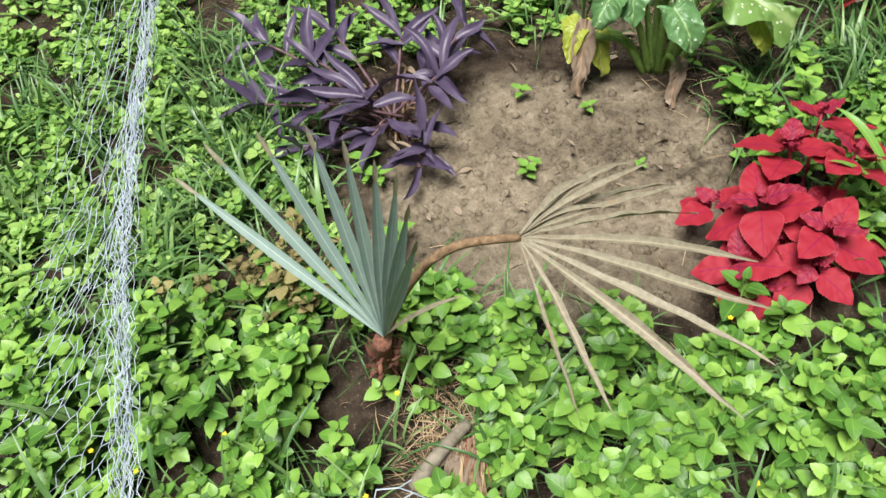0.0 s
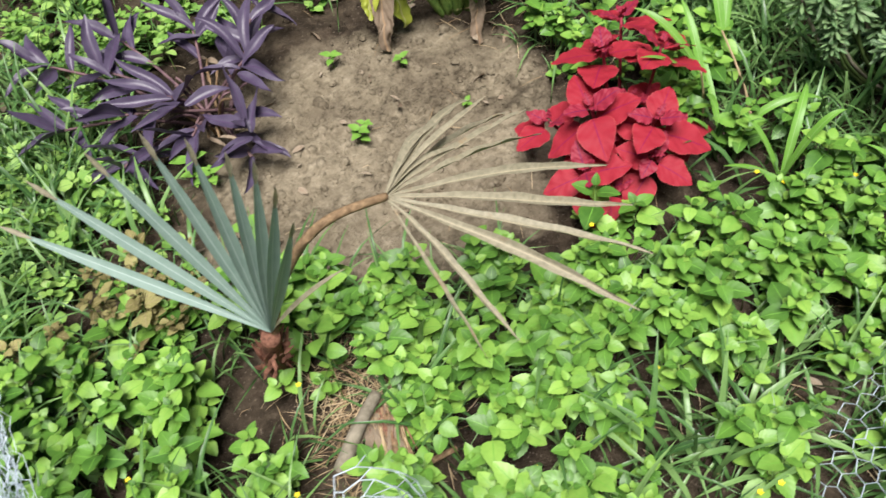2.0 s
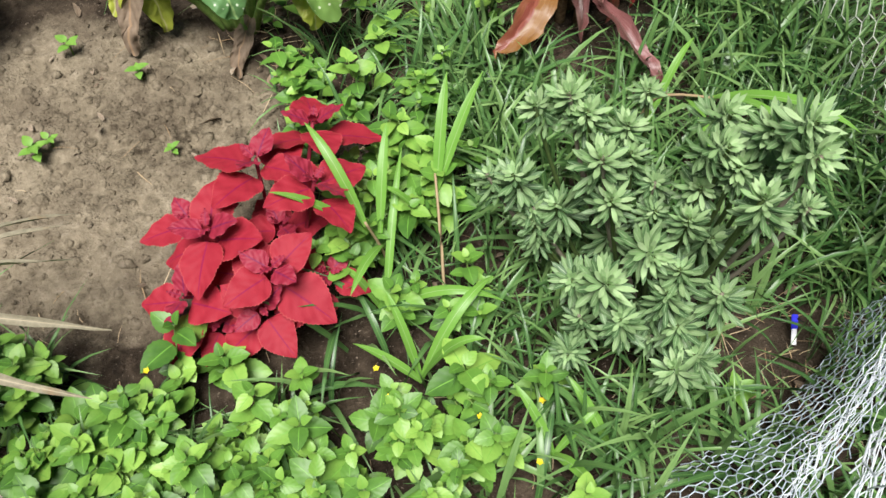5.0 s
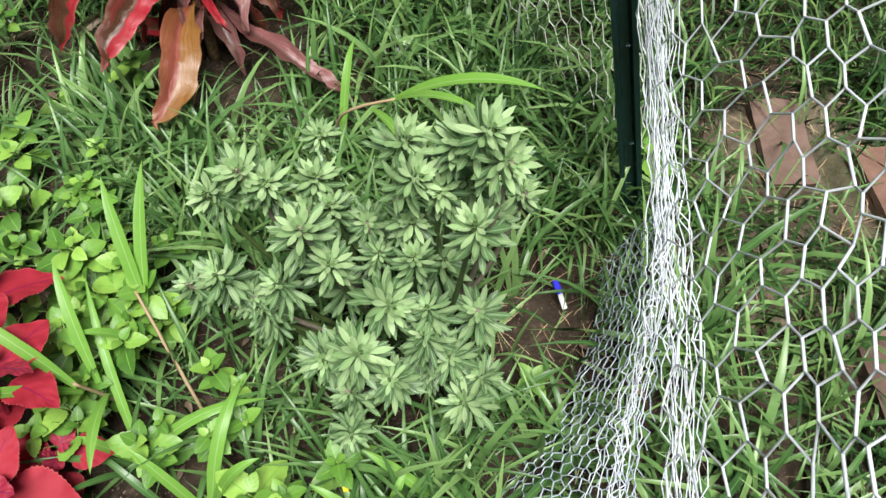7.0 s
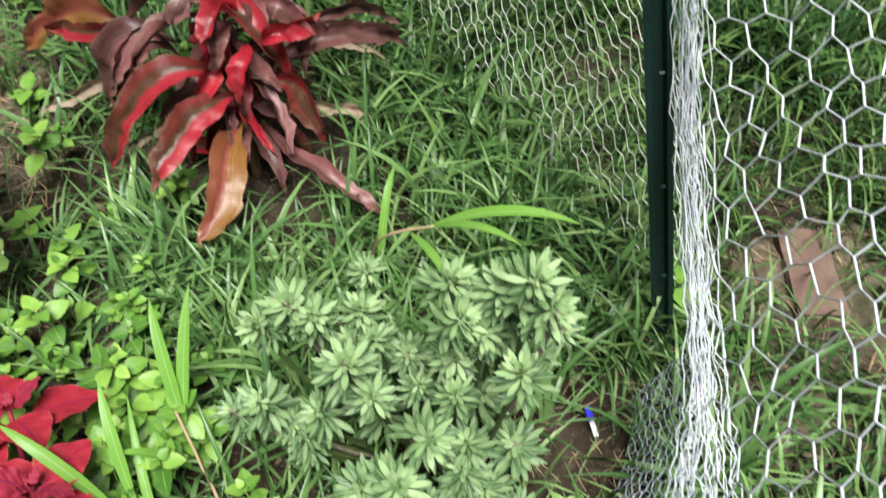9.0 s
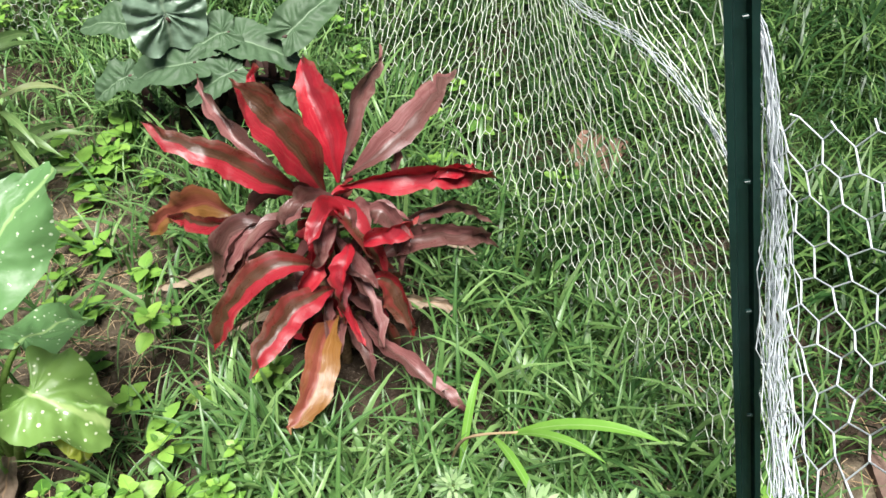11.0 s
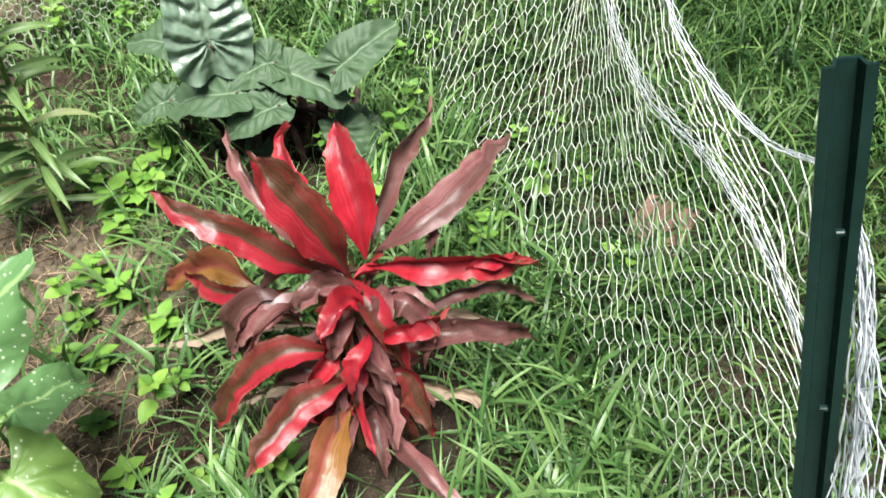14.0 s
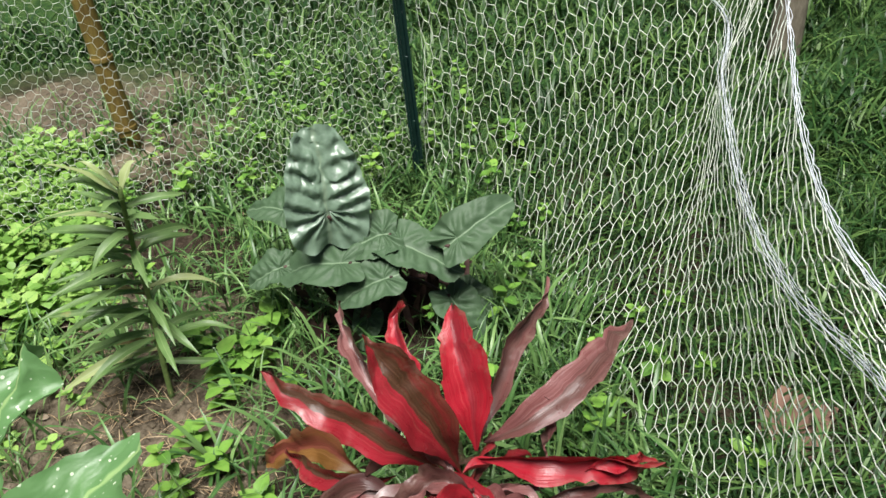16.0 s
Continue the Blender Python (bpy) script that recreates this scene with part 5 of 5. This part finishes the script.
def make_tree():
    tree = thing("young_tree", "young tree with a slim grey-brown trunk on the lawn", "tree")
    line = [(3.62, 3.58, -0.1), (3.63, 3.6, 0.8), (3.6, 3.65, 1.7), (3.66, 3.7, 2.7)]
    c = Cloth()
    tube(c, line, 0.062, 12, 16, 0.03)
    part("trunk", c, BARK, tree)
    crown = Cloth()
    t = leaf_template(0.45, shape_lance, 0.05, 0.2)
    for k in range(9):
        p = smooth_line(line, 0.62 + 0.042 * k)
        a = k * 2.4
        e = p + np.array((math.cos(a) * 0.6, math.sin(a) * 0.6, rng.uniform(0.3, 0.7)))
        c = Cloth()
        tube(c, [p, lerp(p, e, 0.5) + np.array((0, 0, -0.05)), e], 0.016, 6, 6, 0.005)
        part("limb", c, BARK, tree)
        for _ in range(20):
            q = lerp(p, e, rng.uniform(0.45, 1.1)) + rng.normal(0, 0.13, 3)
            m = rot(rng.uniform(0, 6.28), rng.normal(-0.3, 0.4), rng.normal(0, 0.4))
            crown.add((t[0] * rng.uniform(0.06, 0.1)) @ m.T + q, t[1], t[2])
    part("crown", crown, LAWN, tree)


make_tree()


# ---- wire netting ----
WIRE_RING = [(math.cos(k * 1.2566), math.sin(k * 1.2566)) for k in range(5)]
WIRE_FACES = np.array([(k, (k + 1) % 5, 5 + (k + 1) % 5, 5 + k) for k in range(5)])


def netting(surface, u_cells, v_cells, wire=0.0008, jitter=0.003):
    """Hexagon netting laid over surface(u, v) with u, v counted in cells."""
    pts, segs, key = [], [], {}

    def vert(u, v):
        k = (round(u * 6), round(v * 4))
        if k not in key:
            key[k] = len(pts)
            pts.append(np.array(surface(u, v), float) + rng.normal(0, jitter, 3))
        return key[k]

    for i in range(u_cells):
        for j in range(v_cells):
            v0 = j + (0.5 if i % 2 else 0.0)
            u0 = float(i)
            left, right = vert(u0 - 1 / 3, v0), vert(u0 + 1 / 3, v0)
            segs.append((left, right, 1.55))
            segs.append((right, vert(u0 + 2 / 3, v0 + 0.5), 1.2))
            segs.append((right, vert(u0 + 2 / 3, v0 - 0.5), 1.2))
    c = Cloth()
    for a, b, fat in segs:
        p, q = pts[a], pts[b]
        d = q - p
        ln = np.linalg.norm(d)
        if ln < 1e-5 or ln > 0.16:
            continue
        d /= ln
        s = np.cross(d, (0.2, 0.3, 0.93))
        s /= np.linalg.norm(s)
        t = np.cross(d, s)
        r = wire * fat
        ring = [(s * ca + t * sa) * r for ca, sa in WIRE_RING]
        c.add([p + k for k in ring] + [q + k for k in ring], WIRE_FACES, [(0, 0)] * 10)
    return c


def squeeze(v, stops):
    """Maps cells to a share of the height, stop by stop: rows bunch where the share hardly grows."""
    for (a, fa), (b, fb) in zip(stops, stops[1:]):
        if v <= b:
            return fa + (fb - fa) * (v - a) / (b - a)
    return stops[-1][1]


def even(line, count=25):
    """The same line as points at equal steps."""
    pts = [smooth_line(line, k / 200) for k in range(201)]
    run = np.concatenate([[0], np.cumsum([np.linalg.norm(b - a) for a, b in zip(pts, pts[1:])])])
    return [tuple(np.interp(d, run, [p[i] for p in pts]) for i in range(3)) for d in np.linspace(0, run[-1], count)]


def sheet(bottom, fold, top, cells, rows, fold_at, swell=(0.035, -0.01, 0), crowd=1.0):
    """A sagging sheet between three lines: bottom, fold and top."""
    bottom, fold, top = even(bottom), even(fold), even(top)

    def at(u, v):
        s = min(max(u / cells, 0), 1) ** crowd
        h = v / rows
        b, f, t = smooth_line(bottom, s), smooth_line(fold, s), smooth_line(top, s)
        if h <= fold_at:
            h /= fold_at
            p = b + (f - b) * h + np.array(swell) * math.sin(h * 3.14) * (1 + 0.1 * math.sin(u * 0.33))
        else:
            p = f + (t - f) * (h - fold_at) / (1 - fold_at)
        return p + 0.003 * np.array((math.sin(u * 0.9 + v), math.cos(u * 0.7), math.sin(u * 0.5 + v * 0.6)))
    return at


def gathered(line, widths, strands, seed, loose=0.0026, fray=0.0, kinky=1.0, wire=0.001):
    """A rope of bunched netting: many kinked strands along a line."""
    r = np.random.default_rng(seed)
    c = Cloth()
    for _ in range(strands):
        a, ph = r.uniform(0, 6.28), r.uniform(0, 6.28)
        rad = math.sqrt(r.uniform(0, 1))
        steps = int(sum(np.linalg.norm(np.subtract(p, q)) for p, q in zip(line, line[1:])) / 0.022)
        kink, beat = r.uniform(0.0008, 0.003) * kinky, r.uniform(1.6, 3.0)
        pts = []
        for k in range(steps + 1):
            s = k / steps
            p = smooth_line(line, s)
            w = float(np.interp(s, np.linspace(0, 1, len(widths)), widths))
            b = a + 1.2 * math.sin(3 * s + ph)
            pts.append(p + w * rad * np.array((math.cos(b), math.sin(b), 0.4 * math.sin(b + ph))) + r.normal(0, loose, 3) * min(1, w / 0.02)
                       + kink * min(1, w / 0.02) * math.sin(beat * k + ph) * np.array((math.cos(a + ph), math.sin(a + ph), 0.3)))
        pts = pts[int(len(pts) * r.uniform(0, fray)):]
        for p, q in zip(pts, pts[1:]):
            d = q - p
            d /= np.linalg.norm(d) + 1e-9
            s1 = np.cross(d, (0.2, 0.3, 0.93))
            s1 /= np.linalg.norm(s1)
            t1 = np.cross(d, s1)
            ring = [(s1 * ca + t1 * sa) * wire for ca, sa in WIRE_RING]
            c.add([p + k for k in ring] + [q + k for k in ring], WIRE_FACES, [(0, 0)] * 10)
    return c


east = thing("wire_fence", "sagging galvanised hexagonal wire netting tied to steel posts", "fence", "wire netting")
bottom = [(2.13, 1.12, 0.02), (2.19, 1.35, 0.02), (2.2, 1.6, 0.02), (2.23, 1.98, 0.02), (2.25, 2.45, 0.02), (2.29, 2.87, 0.02), (2.14, 3.30, 0.02)]
foldln = [(2.062, 1.268, 0.68), (2.13, 1.4, 0.68), (2.2, 1.59, 0.66), (2.27, 1.83, 0.60), (2.38, 2.1, 0.58), (2.53, 2.40, 0.62), (2.70, 2.72, 0.66), (2.5, 3.2, 0.8), (2.12, 3.34, 0.95)]
topln = [(2.04, 1.335, 0.91), (2.095, 1.46, 0.84), (2.18, 1.68, 0.80), (2.30, 1.90, 0.79), (2.42, 2.10, 0.82), (2.6, 2.38, 0.86), (2.8, 2.72, 0.92), (2.6, 3.2, 1.05), (2.12, 3.34, 1.13)]
part("netting", netting(sheet(bottom, foldln, topln, 78, 19, 0.74), 79, 19, 0.00066, 0.0016), NET, east)
part("gathered_edge", gathered(topln, (0.004, 0.006, 0.009, 0.01, 0.01, 0.01, 0.009, 0.007, 0.004), 5, 21, 0.0012, 0, 1.1, 0.0006), ZINC, east)
part("gathered_fold", gathered(foldln, (0.004, 0.009, 0.013, 0.015, 0.015, 0.014, 0.012, 0.008, 0.004), 7, 22, 0.0012, 0, 1.1, 0.0006), ZINC, east)

north = thing("wire_fence", "galvanised hexagonal wire netting across the back of the bed", "fence", "wire netting")
bottom = [(2.14, 3.31, 0.02), (1.6, 3.36, 0.02), (1.0, 3.4, 0.02), (0.2, 3.45, 0.02), (-0.6, 3.4, 0.02)]
foldln = [(2.12, 3.33, 0.75), (1.6, 3.38, 0.7), (1.0, 3.42, 0.68), (0.2, 3.47, 0.7), (-0.6, 3.42, 0.7)]
topln = [(2.12, 3.33, 1.0), (1.6, 3.38, 0.92), (1.0, 3.42, 0.9), (0.2, 3.47, 0.92), (-0.6, 3.42, 0.95)]
part("netting", netting(sheet(bottom, foldln, topln, 128, 30, 0.75, (0, 0.03, 0)), 129, 30, 0.00045, 0.0016), NET, north)

south_east = thing("wire_fence", "galvanised hexagonal wire netting running on from the steel post", "fence", "wire netting")
inner = [(2.06, 1.252, 0.80), (2.028, 1.16, 0.7), (1.954, 1.071, 0.645), (1.85, 0.947, 0.577), (1.727, 0.82, 0.564), (1.615, 0.719, 0.597)]
middle = [(2.045, 1.12, 0.86), (1.978, 1.027, 0.785), (1.907, 0.954, 0.748), (1.789, 0.846, 0.732), (1.694, 0.759, 0.723), (1.616, 0.689, 0.718)]
outer = [(2.03, 1.0, 0.90), (1.945, 0.915, 0.854), (1.868, 0.853, 0.836), (1.76, 0.776, 0.83), (1.685, 0.716, 0.814), (1.621, 0.665, 0.802)]
inner = [tuple(lerp(q, p, 1.16)) for p, q in zip(inner, middle)]
part("netting", netting(sheet(inner, middle, outer, 21, 7, 0.5, (0, 0, -0.01)), 22, 7, 0.0007, 0.002), ZINC, south_east)
part("selvage_wire", gathered(outer, (0.002, 0.002, 0.002), 2, 31, 0.0003, 0, 0.5, 0.0007), ZINC, south_east)


loose = thing("loose_netting", "slack galvanised wire netting bunched at a post, trailing over ground", "netting", "wire netting")
upper = [(2.035, 1.292, 0.9), (2.048, 1.268, 0.84)]
part("gathered_edge", gathered(upper + [(2.072, 1.222, 0.68), (2.07, 1.16, 0.5), (2.03, 1.059, 0.35), (1.951, 0.954, 0.3), (1.874, 0.855, 0.26), (1.757, 0.738, 0.26), (1.669, 0.653, 0.28)],
                               (0.001, 0.005, 0.014, 0.02, 0.021, 0.022, 0.022, 0.022, 0.022), 17, 3, 0.0028, 0.06, 3.2, 0.0007), ZINC, loose)
part("gathered_edge", gathered(upper + [(2.064, 1.225, 0.68), (2.056, 1.165, 0.5), (2.012, 1.06, 0.36), (1.92, 0.955, 0.32), (1.865, 0.904, 0.28), (1.808, 0.857, 0.22), (1.73, 0.799, 0.18), (1.62, 0.71, 0.2), (1.4, 0.56, 0.22), (1.1, 0.36, 0.25)],
                               (0.002, 0.007, 0.011, 0.012, 0.012, 0.014, 0.014, 0.016, 0.025, 0.04, 0.05, 0.05), 12, 4, 0.0028, 0.05, 3.2, 0.0007), ZINC, loose)


def skirt(u, v):
    s = min(max(u / 60, 0), 1)
    a = smooth_line([(1.98, 1.05, 0.05), (1.9, 0.98, 0.04), (1.76, 0.92, 0.03), (1.62, 0.88, 0.03), (1.34, 0.78, 0.03), (1.1, 0.71, 0.03), (0.88, 0.58, 0.03)], s)
    b = smooth_line([(1.96, 0.98, 0.34), (1.9, 0.9, 0.24), (1.78, 0.80, 0.2), (1.64, 0.71, 0.2), (1.38, 0.54, 0.22), (1.12, 0.36, 0.25), (0.88, 0.2, 0.25)], s)
    h = v / 12
    return a + (b - a) * h + np.array((0, 0, 0.03 * math.sin(h * 3.14) + 0.006 * math.sin(u * 0.5) * math.sin(v * 0.7)))


part("netting", netting(skirt, 61, 12, 0.0006, 0.0016), ZINC_DULL, loose)

west = thing("loose_netting", "slack galvanised wire netting leaning over weeds beside the bed", "netting", "wire netting")
ridge = [(0.03, 0.55, 0.2), (0.02, 0.85, 0.2), (0.02, 1.1, 0.24), (0.05, 1.3, 0.36), (0.09, 1.5, 0.45), (0.1, 1.9, 0.45), (0.08, 2.6, 0.42), (0.05, 3.3, 0.4)]
part("gathered_edge", gathered(ridge, (0.03, 0.032, 0.026, 0.02, 0.018, 0.018, 0.022, 0.022), 18, 5, 0.003, 0, 2.6, 0.0006), ZINC_DULL, west)


def drape(u, v):
    s = min(max(u / 54, 0), 1)
    a = smooth_line(ridge, s)
    b = a * (1, 1, 0) + np.array((-0.42, 0.0, 0.03))
    h = squeeze(v, ((-1, 0), (0, 0.0), (2, 0.08), (9, 1.0)))
    return a + (b - a) * h + np.array((0, 0, -0.05 * math.sin(h * 3.14) + 0.01 * math.sin(u)))


part("netting", netting(drape, 55, 9, 0.0005), ZINC_DULL, west)
hump = thing("loose_netting", "crumpled loop of galvanised wire netting", "netting", "wire netting")
arch = even([(0.26, 0.55, 0.0), (0.32, 0.64, 0.34), (0.38, 0.72, 0.52), (0.45, 0.72, 0.5), (0.48, 0.63, 0.25), (0.48, 0.55, 0.0)])


def loop(u, v):
    p = smooth_line(arch, min(max(u / 34, 0), 1))
    w = v / 9 - 0.5
    return p + np.array((0.02 * w, 0.11 * w, 0.05 * abs(w) + 0.012 * math.sin(u * 0.8 + 2 * w)))


part("netting", netting(loop, 35, 9, 0.0005, 0.002), ZINC_DULL, hump)
part("gathered_edge", gathered(arch, (0.05, 0.045, 0.03, 0.03, 0.045, 0.05), 18, 9, 0.002, 0, 2.0, 0.0005), ZINC_DULL, hump)


# ---- bricks, litter and small things ----
def make_brick(x, y, yaw, size, material, label):
    bm = bmesh.new()
    bmesh.ops.create_cube(bm, size=1.0)
    bmesh.ops.subdivide_edges(bm, edges=bm.edges[:], cuts=3, use_grid_fill=True)
    for v in bm.verts:
        v.co = Vector((v.co.x * size[0], v.co.y * size[1], v.co.z * size[2]))
        v.co += Vector((noise.noise(v.co * 40 + Vector((x, y, 0))), noise.noise(v.co * 40 + Vector((9, y, x))), 0.5 * noise.noise(v.co * 50))) * 0.0035
    bmesh.ops.transform(bm, matrix=pose(x, y, ground_height(x, y) + size[2] * -0.05, 3, -4, yaw), verts=bm.verts)
    ob = part("brick", bm, material)
    tagged(ob, label, "brick", "bricks in the grass")


make_brick(2.555, 2.05, 35, (0.15, 0.12, 0.06), TERRACOTTA, "broken terracotta brick sunk into the lawn")
make_brick(2.475, 0.85, 62, (0.2, 0.1, 0.06), TERRACOTTA, "pinkish terracotta brick lying in the grass outside the fence")
make_brick(2.41, 1.05, 55, (0.17, 0.085, 0.05), STONE, "weathered brown brick sunk into grass outside the fence")
make_brick(2.2, 0.66, 60, (0.16, 0.09, 0.04), STONE, "weathered brown brick sunk into grass outside the fence")


def make_tag():
    tag = thing("plant_tag", "small blue and white plastic plant tag on the soil", "tag")
    for (a, b, w, mat_, name) in (((1.918, 1.066, 0.016), (1.922, 1.084, 0.03), 0.010, TAG_BLUE, "blue_top"), ((1.912, 1.046, 0.004), (1.918, 1.067, 0.017), 0.008, TAG_WHITE, "white_stem")):
        bm = bmesh.new()
        bmesh.ops.create_cube(bm, size=1.0)
        d = Vector(b) - Vector(a)
        m = Matrix.Translation((Vector(a) + Vector(b)) / 2) @ d.to_track_quat("Z", "Y").to_matrix().to_4x4() @ Matrix.Diagonal((w, 0.003, d.length, 1))
        bmesh.ops.transform(bm, matrix=m, verts=bm.verts)
        bmesh.ops.bevel(bm, geom=bm.edges[:], offset=0.001, segments=1, affect="EDGES")
        part(name, bm, mat_, tag)


make_tag()


def make_litter():
    dead, straw, flowers, stones = Cloth(), Cloth(), Cloth(), Cloth()
    t = leaf_template(0.5, shape_lance, 0.12, 0.3)
    for k in range(300):
        x, y = (rng.uniform(-0.5, 2.4), rng.uniform(0.4, 3.6)) if k % 6 else (rng.normal(0.95, 0.25), rng.normal(1.75, 0.2)) if k % 4 else (rng.normal(1.32, 0.13), rng.normal(2.3, 0.3))
        m = rot(rng.uniform(0, 6.28), rng.normal(0, 0.3), rng.normal(0, 0.5))
        dead.add((t[0] * rng.uniform(0.01, 0.045)) @ m.T + (x, y, ground_height(x, y) + 0.008), t[1], t[2])
    for k in range(4200):
        if k % 4 == 2:
            continue
        x, y = (rng.uniform(-0.5, 2.4), rng.uniform(0.4, 3.8)) if k % 2 else (rng.normal(1.32, 0.2), rng.normal(2.45, 0.45)) if k % 16 == 4 else (rng.normal(1.9, 0.09), rng.normal(1.06, 0.12)) if k % 32 == 12 else (rng.uniform(0.8, 2.0), rng.normal(0.75, 0.12)) if k % 8 else (rng.uniform(2.02, 2.6), rng.uniform(0.5, 1.3))
        if k >= 3400:
            x, y = rng.normal(0.47, 0.045), rng.normal(1.12, 0.09)
        if ((x - 0.86) / 0.36) ** 2 + ((y - 1.72) / 0.34) ** 2 < 1 and k % 7:
            continue
        a, ln = rng.uniform(0, 6.28), rng.uniform(0.015, 0.075)
        z = ground_height(x, y) + 0.006
        if k % 4 == 3 and k < 3400:
            x, y = rng.normal(1.29, 0.13), rng.normal(2.32, 0.34)
            z, ln = ground_height(x, y) + 0.006, ln * 1.1
        leaf(straw, (x, y, z), (x + ln * math.cos(a), y + ln * math.sin(a), z + rng.uniform(0, 0.01)), rng.uniform(0.001, 0.0024), shape_grass, 0.006, 0.3, rows=6, cols=3, wander=rng.uniform(0, 0.006), seed=k)
    for _ in range(48):
        x, y = rng.uniform(-0.2, 1.5), rng.uniform(0.55, 1.35)
        if cover_zone(x, y)[0] < 0.3:
            continue
        z = ground_height(x, y) + rng.uniform(0.07, 0.12)
        for k in range(5):
            a = k * 1.257 + x * 9
            leaf(flowers, (x, y, z), (x + 0.0052 * math.cos(a), y + 0.0052 * math.sin(a), z + 0.002), 0.005, shape_oval, 0.001, 0.1, rows=3, cols=3)
    for k in range(10500):
        x, y = (rng.normal(1.28, 0.14), rng.normal(2.3, 0.36)) if k >= 7000 else (rng.normal(0.88, 0.25), rng.normal(1.7, 0.24)) if rng.random() < 0.7 else (rng.uniform(0, 2.2), rng.uniform(0.6, 4.4))
        r = abs(rng.normal(0, 0.0022 if k < 7000 else 0.004)) + 0.001 + (rng.uniform(0.003, 0.011) if rng.random() < 0.1 else 0)
        z = ground_height(x, y)
        h = r * rng.uniform(0.4, 0.95)
        p = [(x + r * rng.uniform(0.7, 1.25) * math.cos(a) * k, y + r * rng.uniform(0.7, 1.25) * math.sin(a) * k, z + g * h) for g, k in ((-0.4, 1.05), (0.55, 0.8)) for a in np.arange(6) * 1.047 + x * 50]
        p.append((x + rng.normal(0, 0.2) * r, y + rng.normal(0, 0.2) * r, z + h))
        stones.add(p, [(k, (k + 1) % 6, 6 + (k + 1) % 6, 6 + k) for k in range(6)] + [(6 + k, 6 + (k + 1) % 6, 12) for k in range(6)], [(0, 0)] * 13)
    for name, cloth, material, label, cat in (("leaf_litter", dead, DEAD, "small dead brown leaves scattered over the soil", "leaf litter"),
                                              ("straw", straw, STRAW, "dry straw stalks lying over the soil", "straw"),
                                              ("weed_flowers", flowers, FLOWER, "tiny yellow flowers on the ground cover", "flowers"),
                                              ("soil_crumbs", stones, SOIL, "crumbs of soil and small stones on the bare bed", "soil crumbs")):
        tagged(part(name, cloth, material), label, cat, kind="stuff")


make_litter()


def make_stump():
    ob = thing("palm_stump", "dry brown remains of an old palm stalk lying among weeds", "dead wood")
    for line, r in (([(0.4, 1.03, 0.04), (0.45, 1.062, 0.07), (0.505, 1.1, 0.075)], 0.014), ([(0.37, 0.968, 0.02), (0.47, 0.968, 0.045), (0.57, 0.962, 0.05)], 0.007)):
        c = Cloth()
        tube(c, line, r, 8, 10, r * 0.7)
        part("stick", c, PETIOLE if r < 0.01 else BARK, ob)
    for k in range(60):
        c = Cloth()
        x = 0.495 + rng.normal(0, 0.016)
        leaf(c, (x, 1.075 + rng.normal(0, 0.01), 0.06), (x - rng.uniform(-0.02, 0.09), 0.965 + rng.normal(0, 0.03), 0.03), rng.uniform(0.002, 0.007), shape_strap, 0.012, 0.4, rows=8, cols=3,
             wander=0.008, seed=k, twist=rng.normal(0, 0.8))
        part("fibre", c, (PETIOLE, DEAD, FIBRE, DEAD, STRAW)[k % 5], ob)


make_stump()
